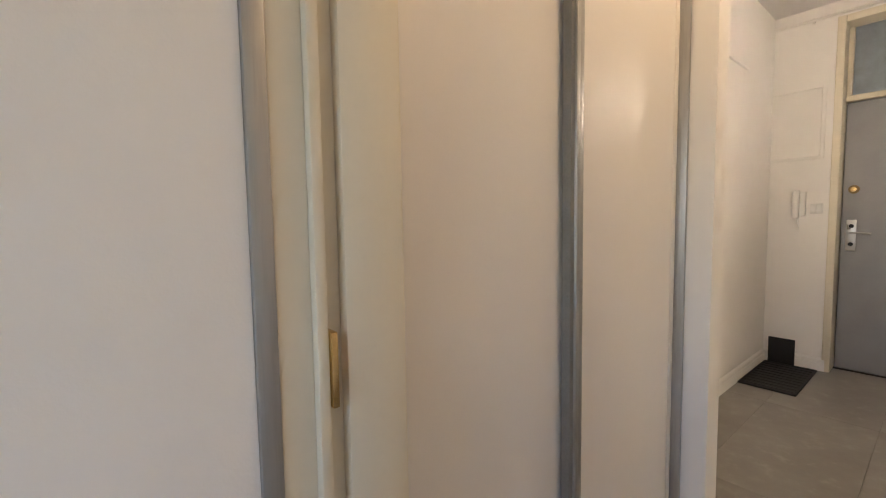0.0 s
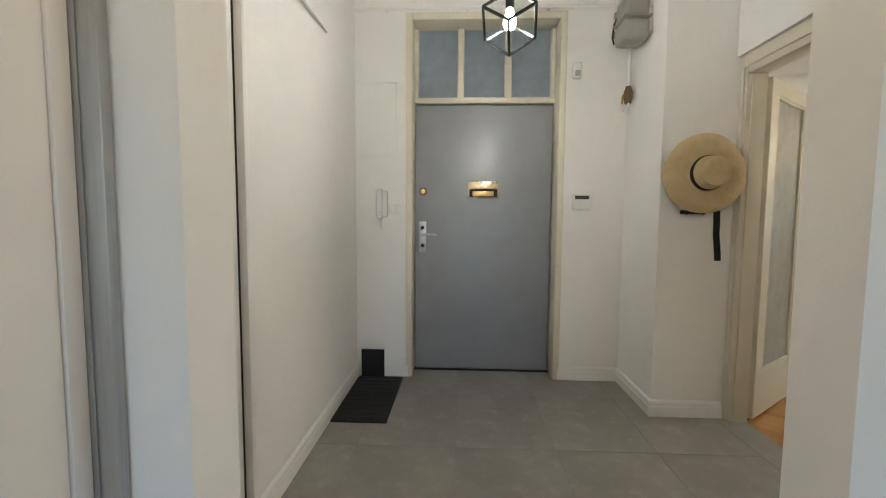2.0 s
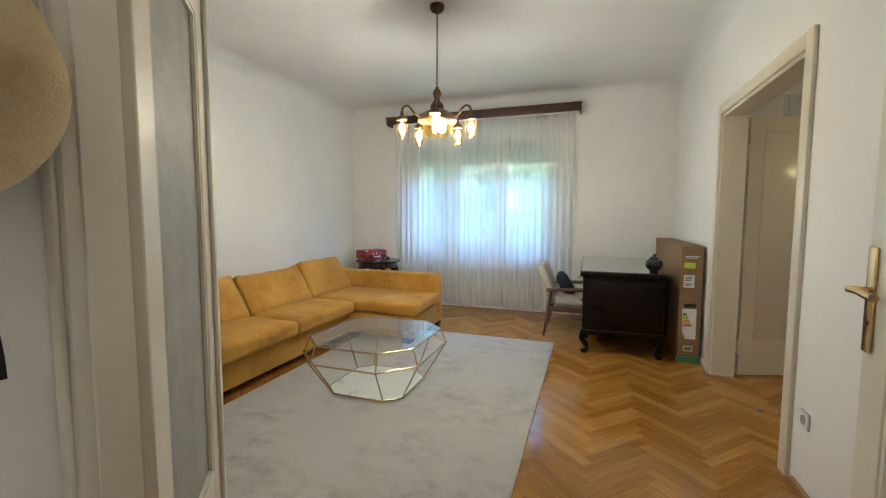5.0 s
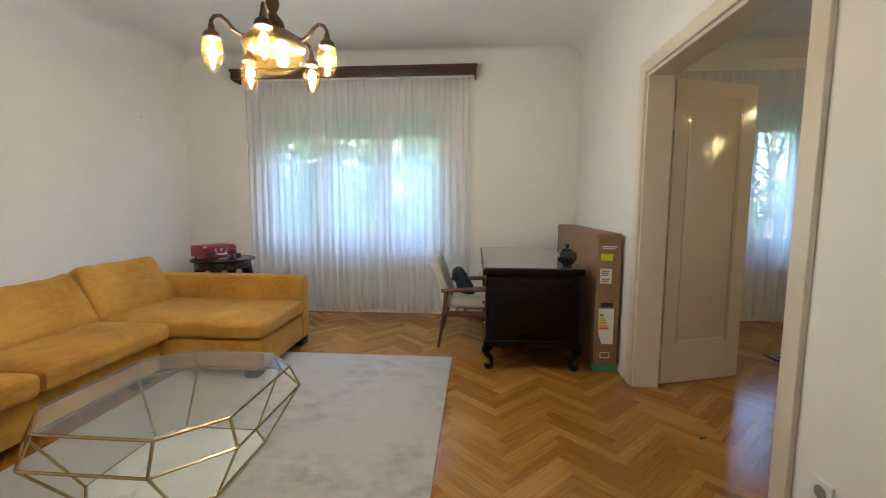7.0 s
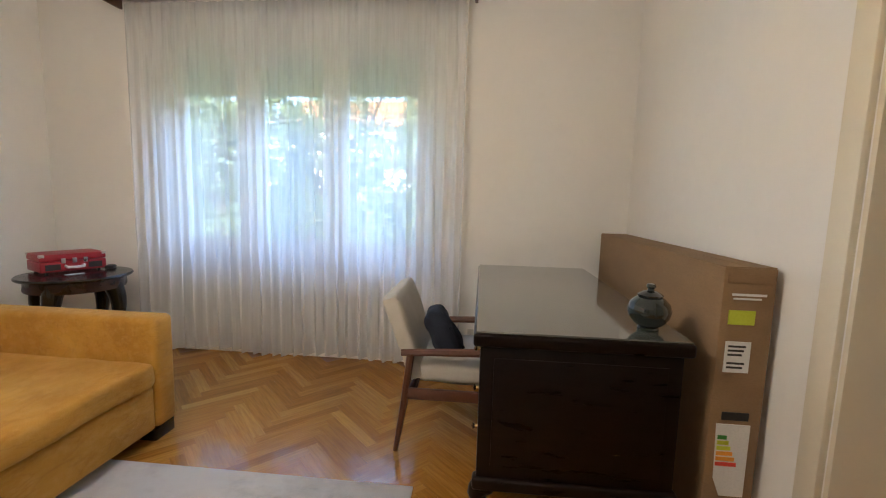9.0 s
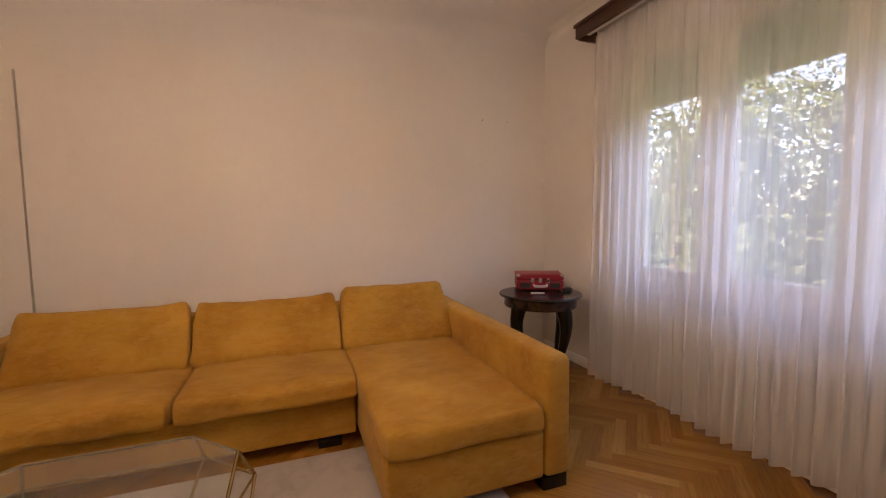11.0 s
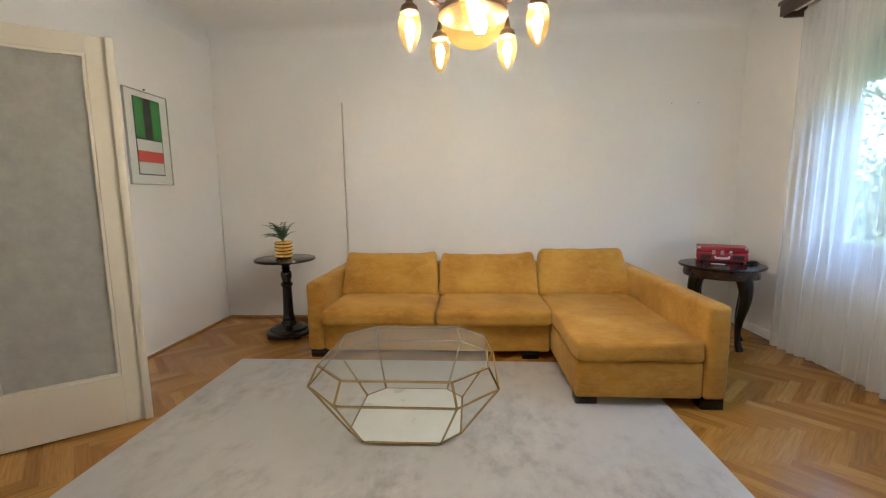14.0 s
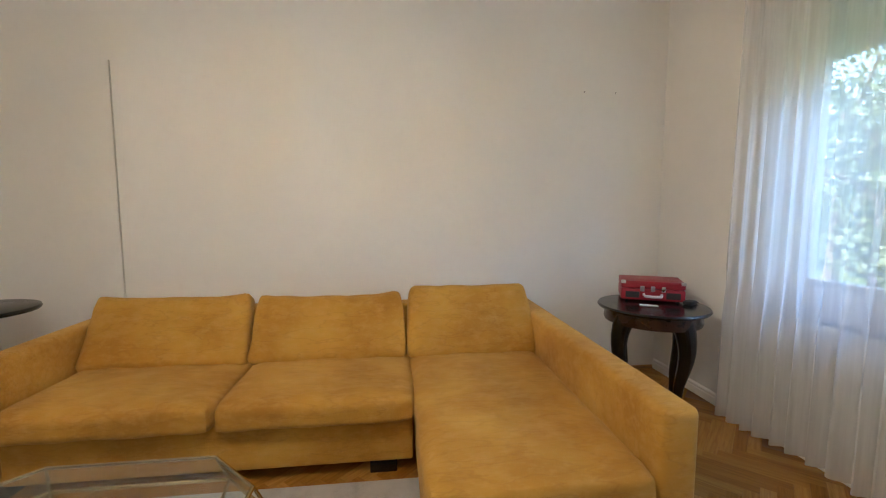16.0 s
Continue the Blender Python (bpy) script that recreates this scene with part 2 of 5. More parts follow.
WALL = plaster_material("white_wall_plaster", (0.84, 0.825, 0.795))
CEIL = plaster_material("ceiling_plaster", (0.83, 0.82, 0.80))
TRIM = surface("ivory_gloss_paint", (0.705, 0.65, 0.525), (0.73, 0.675, 0.55), 5, 0.33, 0, 60, 0.06, mottle=0.12)
WHITE = surface("white_gloss_paint", (0.80, 0.79, 0.76), (0.83, 0.82, 0.79), 5, 0.35, 0, 80, 0.06, mottle=0.12)
DOORW = surface("cream_gloss_door_paint", (0.70, 0.665, 0.575), (0.74, 0.70, 0.61), 4, 0.13, 0, 30, 0.02, mottle=0.12, rough_var=0.03)
GREYDOOR = surface("grey_leather_cloth", (0.265, 0.275, 0.295), (0.30, 0.31, 0.33), 6, 0.36, 0, 190, 0.12, 0.002)
GREYDOOR.node_tree.nodes["Principled BSDF"].inputs["Specular IOR Level"].default_value = 0.9
BRASS = surface("polished_brass", (0.72, 0.50, 0.22), (0.80, 0.58, 0.28), 9, 0.22, 1.0, 120, 0.05)
GOLD = surface("brushed_gold_metal", (0.50, 0.37, 0.17), (0.60, 0.45, 0.22), 9, 0.2, 1.0, 160, 0.05)
BRONZE = surface("dark_bronze", (0.075, 0.045, 0.025), (0.13, 0.08, 0.045), 20, 0.4, 0.85, 140, 0.15)
STEEL = surface("satin_steel", (0.55, 0.55, 0.54), (0.62, 0.62, 0.61), 9, 0.3, 1.0, 160, 0.05)
CHAMP = surface("pale_champagne_brass", (0.66, 0.57, 0.41), (0.74, 0.65, 0.48), 9, 0.25, 1.0, 120, 0.05)
VALVE = surface("tarnished_brass", (0.14, 0.09, 0.045), (0.20, 0.13, 0.065), 14, 0.5, 0.6, 120, 0.1)
ALU = surface("grey_aluminium", (0.40, 0.405, 0.40), (0.47, 0.475, 0.47), 6, 0.38, 0.7, 160, 0.05, stretch=(1, 1, 0.05))
BLACKM = surface("black_metal", (0.012, 0.012, 0.012), (0.022, 0.022, 0.022), 9, 0.45, 0.3, 160, 0.08)
EBONY = surface("black_lacquered_wood", (0.005, 0.004, 0.0035), (0.011, 0.008, 0.0065), 9, 0.2, 0, 90, 0.05)
MAHOG = surface("dark_mahogany", (0.0045, 0.002, 0.0014), (0.009, 0.004, 0.0026), 6, 0.30, 0, 60, 0.08, stretch=(1, 1, 6))
MAHOG.node_tree.nodes["Principled BSDF"].inputs["Specular IOR Level"].default_value = 0.22
MAHOGT = surface("red_brown_mahogany", (0.026, 0.009, 0.006), (0.045, 0.016, 0.009), 14, 0.28, 0, 60, 0.06, coat=0.3)
PELMET = surface("dark_brown_pelmet_wood", (0.050, 0.020, 0.012), (0.085, 0.036, 0.021), 5, 0.45, 0, 60, 0.15, stretch=(0.3, 6, 6))
OAKTRIM = surface("oak_quarter_round", (0.34, 0.16, 0.04), (0.42, 0.21, 0.06), 8, 0.35, 0, 60, 0.05)
TEAK = surface("reddish_brown_teak", (0.085, 0.030, 0.016), (0.13, 0.05, 0.026), 8, 0.4, 0, 70, 0.1)
VELVET = velvet_material()
RUG = rug_material()
OAK = herringbone_material()
TILE = tile_material()
GROUT = surface("grey_grout", (0.215, 0.20, 0.182), (0.245, 0.23, 0.21), 20, 0.9)
SUBFLOOR = surface("dark_parquet_joint", (0.18, 0.08, 0.02), (0.22, 0.10, 0.03), 20, 0.8)
VOILE = curtain_material()
GLASS = glass_material("clear_glass")
WINGLASS = glass_material("window_glass", (0.97, 0.99, 0.98), 0.89)
FROST = frosted_material("frosted_glass", (0.66, 0.655, 0.61))
PICGLASS = glass_material("picture_glass", (0.97, 0.98, 0.97), 0.905, 0.01)
# blue tint puts the daylight on the transom into the glass colour
TRANSOM = frosted_material("daylight_tinted_frosted_glass", (0.50, 0.58, 0.65))
SHADE = shade_material()
BULB = glow_material("lit_bulb", (0.76, 0.79, 1.0), 98.0)
DIMBULB = glow_material("dim_lit_bulb", (1.0, 0.86, 0.66), 20.0)
PENDBULB = glow_material("lit_pendant_bulb", (1.0, 0.88, 0.72), 52.0)
BEIGE = surface("beige_wool_upholstery", (0.50, 0.46, 0.39), (0.56, 0.52, 0.45), 14, 0.95, 0, 260, 0.4)
NAVY = surface("navy_fabric", (0.010, 0.013, 0.025), (0.02, 0.025, 0.042), 12, 0.9, 0, 200, 0.4)
CARD = surface("brown_cardboard", (0.235, 0.145, 0.072), (0.285, 0.18, 0.092), 4, 0.85, 0, 90, 0.15, stretch=(1, 1, 3))
PAPER = surface("white_paper_label", (0.72, 0.72, 0.70), (0.76, 0.76, 0.74), 9, 0.7)
INK = surface("dark_print_ink", (0.03, 0.03, 0.03), (0.05, 0.05, 0.05), 9, 0.7)
LIME = surface("lime_sticker", (0.50, 0.58, 0.03), (0.55, 0.63, 0.05), 9, 0.6)
GREENTAPE = surface("green_packing_tape", (0.05, 0.22, 0.10), (0.08, 0.28, 0.14), 9, 0.4)
REDP = surface("red_print", (0.62, 0.05, 0.035), (0.68, 0.07, 0.045), 9, 0.55)
GREENP = surface("green_print", (0.035, 0.26, 0.04), (0.045, 0.30, 0.05), 9, 0.55)
BLACKP = surface("black_print", (0.012, 0.012, 0.012), (0.02, 0.02, 0.02), 9, 0.5)
ORANGEP = surface("orange_print", (0.75, 0.32, 0.03), (0.8, 0.36, 0.04), 9, 0.6)
REDCASE = surface("red_leatherette", (0.28, 0.009, 0.018), (0.35, 0.015, 0.026), 10, 0.42, 0, 220, 0.3)
STRAW = surface("woven_straw", (0.50, 0.385, 0.20), (0.60, 0.475, 0.27), 18, 0.85, 0, 170, 0.6, 0.004)
LEAF = surface("dark_green_leaf", (0.022, 0.058, 0.022), (0.05, 0.105, 0.04), 20, 0.5)
POTGOLD = surface("polished_gold_glaze", (0.78, 0.50, 0.14), (0.85, 0.56, 0.18), 9, 0.13, 1.0, 120, 0.02)
SOIL = surface("potting_soil", (0.02, 0.014, 0.01), (0.035, 0.025, 0.018), 40, 0.95)
TREELEAF = surface("garden_leaf", (0.075, 0.105, 0.045), (0.14, 0.175, 0.075), 3, 0.6)
BARK = surface("bark", (0.10, 0.075, 0.05), (0.15, 0.11, 0.08), 10, 0.9)
GRASS = surface("garden_grass", (0.07, 0.12, 0.03), (0.11, 0.16, 0.045), 1.5, 0.9)
RENDERW = surface("pale_house_render", (0.62, 0.58, 0.50), (0.68, 0.64, 0.56), 1, 0.9)
ROOF = surface("orange_roof_tile", (0.40, 0.15, 0.07), (0.48, 0.20, 0.10), 3, 0.8)
DARKGLASS = surface("dark_window_glass", (0.04, 0.05, 0.06), (0.06, 0.07, 0.08), 3, 0.1)
PERSIAN = surface("dark_patterned_carpet", (0.03, 0.014, 0.014), (0.13, 0.045, 0.04), 22, 0.95, 0, 60, 0.3)
CARPETR = surface("dull_red_carpet_pattern", (0.20, 0.07, 0.055), (0.26, 0.10, 0.08), 16, 0.95)
CARPETW = surface("ivory_carpet_pattern", (0.38, 0.33, 0.28), (0.44, 0.39, 0.33), 16, 0.95)
PLASTIC = surface("white_plastic", (0.74, 0.74, 0.72), (0.77, 0.77, 0.75), 9, 0.35, 0, 100, 0.02, mottle=0.12)
GREYPL = surface("grey_meter_housing", (0.30, 0.29, 0.26), (0.36, 0.35, 0.32), 9, 0.5, 0.2)
LCD = surface("lcd_screen", (0.05, 0.06, 0.05), (0.06, 0.07, 0.06), 9, 0.2)
RUBBER = surface("black_ribbed_rubber", (0.008, 0.008, 0.009), (0.014, 0.014, 0.015), 20, 0.7, 0, 160, 0.3)
SHUTTER = surface("grey_green_shutter_slat", (0.56, 0.60, 0.58), (0.62, 0.66, 0.64), 4, 0.6)
WARDP = surface("off_white_wardrobe_panel", (0.74, 0.715, 0.68), (0.77, 0.745, 0.71), 2, 0.42, 0, 240, 0.05, mottle=0.12)
STONE = surface("pale_marble_slab", (0.66, 0.65, 0.60), (0.74, 0.73, 0.68), 5, 0.3)
CERAMIC = surface("black_glazed_ceramic", (0.006, 0.012, 0.012), (0.014, 0.022, 0.022), 9, 0.08, 0, 60, 0.03, coat=0.8)
DESKTOP = surface("grey_green_desk_glass", (0.085, 0.09, 0.08), (0.10, 0.105, 0.095), 4, 0.08, 0, 60, 0.0, coat=1.0)
GAPGREY = surface("dark_gap_grey", (0.22, 0.228, 0.228), (0.27, 0.278, 0.278), 6, 0.4, 0.5, 160, 0.05)
RIBBON = surface("black_ribbon_cloth", (0.006, 0.006, 0.007), (0.011, 0.011, 0.012), 9, 0.9)
BLACKGAP = surface("black_gap_fill", (0.006, 0.006, 0.006), (0.01, 0.01, 0.01), 9, 0.9)

# ---- mesh helpers ----


def box(bm, x0, x1, y0, y1, z0, z1):
    m = Matrix.Translation(((x0 + x1) / 2, (y0 + y1) / 2, (z0 + z1) / 2)) @ Matrix.Diagonal((abs(x1 - x0), abs(y1 - y0), abs(z1 - z0), 1))
    return bmesh.ops.create_cube(bm, size=1.0, matrix=m)["verts"]


def boxes(*dims):
    bm = bmesh.new()
    for d in dims:
        box(bm, *d)
    return bm


def rbox(x0, x1, y0, y1, z0, z1, r=0.01, seg=2):
    bm = boxes((x0, x1, y0, y1, z0, z1))
    bmesh.ops.bevel(bm, geom=bm.edges[:], offset=r, segments=seg, profile=0.5, affect="EDGES")
    return bm


def merge(*parts):
    out = bmesh.new()
    for p in parts:
        me = bpy.data.meshes.new("tmp")
        p.to_mesh(me)
        p.free()
        out.from_mesh(me)
        bpy.data.meshes.remove(me)
    return out


def moved(bm, m):
    bm.transform(m)
    return bm


def lathe(profile, seg=24):
    bm = bmesh.new()
    rings = []
    for r, z in profile:
        if r < 1e-5:
            rings.append([bm.verts.new((0, 0, z))])
        else:
            rings.append([bm.verts.new((r * math.cos(2 * math.pi * i / seg), r * math.sin(2 * math.pi * i / seg), z)) for i in range(seg)])
    for a, b in zip(rings, rings[1:]):
        for i in range(seg):
            j = (i + 1) % seg
            if len(a) == 1 and len(b) == 1:
                continue
            if len(a) == 1:
                bm.faces.new((a[0], b[j], b[i]))
            elif len(b) == 1:
                bm.faces.new((a[i], a[j], b[0]))
            else:
                bm.faces.new((a[i], a[j], b[j], b[i]))
    for ring in (rings[0], rings[-1]):
        if len(ring) > 2:
            bm.faces.new(ring)
    bmesh.ops.recalc_face_normals(bm, faces=bm.faces[:])
    return bm


def tube(points, radii, seg=8):
    """A round bar along points; radii: one number or one a point."""
    pts = [Vector(p) for p in points]
    rs = radii if isinstance(radii, (list, tuple)) else [radii] * len(pts)
    bm = bmesh.new()
    rings = []
    side = None
    for i, p in enumerate(pts):
        d = (pts[min(i + 1, len(pts) - 1)] - pts[max(i - 1, 0)]).normalized()
        if side is None:
            side = d.orthogonal().normalized()
        side = (side - d * side.dot(d)).normalized()
        up = d.cross(side)
        rings.append([bm.verts.new(p + rs[i] * (math.cos(2 * math.pi * k / seg) * side + math.sin(2 * math.pi * k / seg) * up)) for k in range(seg)])
    for a, b in zip(rings, rings[1:]):
        for k in range(seg):
            bm.faces.new((a[k], a[(k + 1) % seg], b[(k + 1) % seg], b[k]))
    bm.faces.new(rings[0])
    bm.faces.new(rings[-1])
    bmesh.ops.recalc_face_normals(bm, faces=bm.faces[:])
    return bm


def prism(pts, z0, z1):
    """An upright prism over a plan outline."""
    bm = bmesh.new()
    lo = [bm.verts.new((x, y, z0)) for x, y in pts]
    hi = [bm.verts.new((x, y, z1)) for x, y in pts]
    bm.faces.new(lo[::-1])
    bm.faces.new(hi)
    for i in range(len(pts)):
        j = (i + 1) % len(pts)
        bm.faces.new((lo[i], lo[j], hi[j], hi[i]))
    bmesh.ops.recalc_face_normals(bm, faces=bm.faces[:])
    return bm


def cushion(w, d, h, puff=0.03, edge=0.05, seed=0, n=14, taper=0.0, sag=0.0):
    """A stuffed cushion centred on its base: w along x, d along y, h along z."""
    bm = bmesh.new()
    bmesh.ops.create_cube(bm, size=2.0)
    bmesh.ops.subdivide_edges(bm, edges=bm.edges[:], cuts=n, use_grid_fill=True)
    half = Vector((w / 2, d / 2, h / 2))
    for v in bm.verts:
        c = v.co.copy()
        p = Vector((c.x * half.x, c.y * half.y, c.z * half.z))
        q = Vector([math.copysign(min(abs(a), b - edge), a) for a, b in zip(p, half)])
        r = p - q
        if r.length > 1e-6:
            # round the box's edges
            r = r.normalized() * edge
        p = q + r
        bulge = (1 - c.x ** 4) * (1 - c.y ** 4)
        p.z += math.copysign(puff, c.z) * bulge * abs(c.z) ** 2
        p.x += math.copysign(puff * 0.3, c.x) * (1 - c.y ** 4) * (1 - c.z ** 4) * abs(c.x) ** 2
        p.y += math.copysign(puff * 0.3, c.y) * (1 - c.x ** 4) * (1 - c.z ** 4) * abs(c.y) ** 2
        k = noise.noise_vector(p * 7 + Vector((seed * 7.3, seed * 3.1, 0)))
        p += k * 0.008 + noise.noise_vector(p * 17 + Vector((seed * 2.3, 1.7, seed))) * 0.0035
        p.y *= 1 - taper * (c.x + 1) / 2
        # the far edge sinks between its corners
        p.x -= sag * (1 - c.y ** 4) * ((c.x + 1) / 2) ** 3
        v.co = p + Vector((0, 0, half.z))
    return bm


def link(name, bm, material, smooth=False):
    me = bpy.data.meshes.new(name)
    bm.to_mesh(me)
    bm.free()
    me.materials.append(material)
    if smooth:
        me.shade_smooth()
    return new(name, me)


def soften(ob, degrees=38):
    """Smooth shading but for sharp edges."""
    me = ob.data
    bm = bmesh.new()
    bm.from_mesh(me)
    for f in bm.faces:
        f.smooth = True
    for e in bm.edges:
        e.smooth = not (len(e.link_faces) == 2 and e.calc_face_angle(0) > radians(degrees))
    bm.to_mesh(me)
    bm.free()
    return ob


def part(name, bm, material, parent, label="", smooth=True):
    """One mesh object under a thing or under a part."""
    ob = link(name, bm, material)
    if smooth:
        soften(ob)
    ob.parent = parent
    return tagged(ob, label)


def thing(name, m, label, category, group=""):
    ob = new(name)
    ob.matrix_world = m
    ob.empty_display_size = 0.1
    return tagged(ob, label, category, group)


def solid(name, bm, material, label, category, smooth=True):
    ob = link(name, bm, material)
    if smooth:
        soften(ob)
    return tagged(ob, label, category)


def structure(name, bm, material, label, category, smooth=False):
    return tagged(solid(name, bm, material, label, category, smooth), kind="structure")


# ---- setting ----
H = 2.92          # ceiling height
XW, XE = -5.355, -0.885   # living room's west and east faces
YS, YN = 2.15, 7.34       # its south and north faces


def wall(name, *dims, label="white plastered wall with slight unevenness"):
    return structure(name, boxes(*dims), WALL, label, "wall")


wall("wall_west", (-5.60, XW, 2.0, 7.64, 0, H))
# north wall with the two window openings
W1 = (-4.46, -2.22, 0.70, 2.50)
W2 = (0.25, 1.62, 0.70, 2.50)
wall("wall_north", (XW, W1[0], YN, 7.64, 0, H), (W1[0], W1[1], YN, 7.64, 0, W1[2]), (W1[0], W1[1], YN, 7.64, W1[3], H),
     (W1[1], W2[0], YN, 7.64, 0, H), (W2[0], W2[1], YN, 7.64, 0, W2[2]), (W2[0], W2[1], YN, 7.64, W2[3], H), (W2[1], 3.3, YN, 7.64, 0, H))
D2 = (4.15, 5.512, 2.095)
wall("wall_east", (XE, -0.72, 2.0, D2[0], 0, H), (XE, -0.72, D2[0], D2[1], D2[2], H), (XE, -0.72, D2[1], YN, 0, H))
D1 = (-2.885, -1.20, 2.24)
wall("wall_south", (XW, D1[0], 2.03, YS, 0, H), (D1[0], D1[1], 2.12, YS, D1[2], H), (D1[1], XE, 2.03, YS, 0, H),
     (-3.70, -2.885, 1.70, 2.03, 0, H), (-5.60, -5.355, 1.9, 2.0, 0, H))
DE = (0.065, 1.225, 2.79)
wall("wall_entry", (-3.70, -3.465, -0.35, DE[0], 0, H), (-3.70, -3.465, DE[0], DE[1], DE[2], H), (-3.70, -3.465, DE[1], 1.70, 0, H))
wall("wall_hall_left", (-3.70, -1.801, -0.55, -0.350, 0, H))
wall("wall_closet_back", (-1.80, -0.93, -0.65, -0.55, 0, H))
wall("wall_partition_left", (-0.925, -0.80, -0.55, 0.080, 0, H))
wall("wall_partition_right", (-0.925, -0.806, 1.010, 2.03, 0, H))
# opening in the x 2.8 wall is assumed, added for the unseen daylight lamp
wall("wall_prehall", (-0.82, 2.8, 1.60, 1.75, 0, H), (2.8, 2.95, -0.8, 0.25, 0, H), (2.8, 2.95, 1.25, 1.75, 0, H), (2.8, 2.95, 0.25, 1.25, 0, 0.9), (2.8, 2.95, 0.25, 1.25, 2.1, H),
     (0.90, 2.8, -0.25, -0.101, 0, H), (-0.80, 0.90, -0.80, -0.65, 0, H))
wall("wall_second_room_south", (-0.72, 3.3, 2.85, 3.0, 0, H))
wall("wall_second_room_east", (3.15, 3.3, 3.0, YN, 0, H))
structure("ceiling", boxes((-5.6, 3.3, -0.8, 7.64, H, H + 0.2)), CEIL, "white plastered ceiling with rounded coves", "ceiling")


def cove(name, a, b, inward, r=0.14, seg=6):
    """A concave quarter-round between wall and ceiling from a to b."""
    bm = bmesh.new()
    prof = [(-0.004, H + 0.004), (-0.004, H - r)] + [(r - r * math.cos(i * math.pi / 2 / seg), H - r + r * math.sin(i * math.pi / 2 / seg)) for i in range(seg + 1)] + [(r, H + 0.004)]
    rings = [[bm.verts.new((p[0] + inward[0] * d, p[1] + inward[1] * d, z)) for d, z in prof] for p in (a, b)]
    k = len(prof)
    for i in range(k):
        bm.faces.new((rings[0][i], rings[0][(i + 1) % k], rings[1][(i + 1) % k], rings[1][i]))
    bmesh.ops.recalc_face_normals(bm, faces=bm.faces[:])
    return structure(name, bm, CEIL, "white rounded plaster cove", "cove", True)


cove("trim_cove_west", (XW, YS), (XW, YN), (1, 0))
cove("trim_cove_north", (XW + 0.14, YN), (XE - 0.14, YN), (0, -1), 0.09)
cove("trim_cove_east", (XE, YS), (XE, YN), (-1, 0))
cove("trim_cove_south", (XW + 0.14, YS), (XE - 0.14, YS), (0, 1))
cove("trim_cove_second_room", (-0.70, YN), (3.1, YN), (0, -1), 0.16)

structure("floor_living_room", boxes((-5.6, D1[0], 2.0, 7.64, -0.2, -0.006), (D1[1], 3.3, 2.0, 7.64, -0.2, -0.006), (D1[0], D1[1], 2.05, 7.64, -0.2, -0.006)), SUBFLOOR, "oak herringbone parquet floor, glossy and worn", "floor")
structure("floor_hall", boxes((-3.7, 2.95, -0.8, 2.0, -0.2, -0.005)), GROUT, "grey concrete-look tiled hall floor", "floor")


def skirting(name, a, b, inward, h=0.085, t=0.014, material=None, stepped=True):
    """A moulded skirting board from a to b on the wall whose inward normal is given."""
    prof = [(0, 0), (t, 0), (t, h * 0.62), (t * 0.75, h * 0.66), (t * 0.75, h * 0.86), (t * 0.4, h * 0.95), (0, h)] if stepped else [(0, 0), (t, 0), (t, h * 0.8), (t * 0.5, h), (0, h)]
    bm = bmesh.new()
    rings = [[bm.verts.new((p[0] + inward[0] * d, p[1] + inward[1] * d, z)) for d, z in prof] for p in (a, b)]
    k = len(prof)
    for i in range(k):
        bm.faces.new((rings[0][i], rings[0][(i + 1) % k], rings[1][(i + 1) % k], rings[1][i]))
    bm.faces.new(rings[0])
    bm.faces.new(rings[1])
    bmesh.ops.recalc_face_normals(bm, faces=bm.faces[:])
    return structure(name, bm, material or WHITE, "oak quarter-round strip" if material is OAKTRIM else "white painted moulded skirting board", "baseboard")


skirting("baseboard_entry_left", (-3.465, -0.345), (-3.465, 0.06), (1, 0), 0.11, 0.018)
skirting("baseboard_entry_right", (-3.465, 1.235), (-3.465, 1.682), (1, 0), 0.11, 0.018)
skirting("baseboard_niche", (-3.465, 1.70), (-2.867, 1.70), (0, -1), 0.11, 0.018)
skirting("baseboard_hat_wall", (-2.885, 1.70), (-2.885, 2.139), (1, 0), 0.11, 0.018)
skirting("baseboard_hall_left", (-3.445, -0.345), (-1.83, -0.345), (0, 1), 0.11, 0.018)
skirting("baseboard_partition_left", (-0.80, 0.024), (-0.80, 0.080), (1, 0), 0.11, 0.016)
skirting("baseboard_partition_right", (-0.925, 1.012), (-0.925, 2.0), (-1, 0), 0.11, 0.018)
skirting("baseboard_west", (XW, YS), (XW, YN), (1, 0), 0.022, 0.016, OAKTRIM, False)
skirting("baseboard_south", (XW + 0.018, YS), (-2.97, YS), (0, 1), 0.022, 0.016, OAKTRIM, False)
skirting("baseboard_north", (XW + 0.012, YN), (XE - 0.02, YN), (0, -1), 0.075, 0.016)
skirting("baseboard_east_near", (XE, YS), (XE, D2[0] - 0.12), (-1, 0), 0.03, 0.014, OAKTRIM, False)
skirting("baseboard_east_far", (XE, D2[1] + 0.12), (XE, YN), (-1, 0), 0.045, 0.012, WALL, False)
skirting("baseboard_second_room", (-0.72, YN), (3.15, YN), (0, -1), 0.09, 0.018)

# raised flat panel on the west wall
structure("trim_wall_panel", prism([(XW - 0.01, 3.50), (XW + 0.045, 3.50), (XW + 0.006, 6.147), (XW - 0.01, 6.147)], 0.01, 2.213), WALL, "large flush plaster panel standing slightly proud of the wall", "wall panel")

# added layer: its dark joint imitates the shadow beside the panel's left edge
structure("trim_shadow_gap_layer", boxes((XW - 0.01, XW + 0.032, 2.155, 3.481, 0.03, 2.213)), WALL, "added plaster layer whose open joint stands in for the panel's shadow", "wall panel")

# ---- windows ----


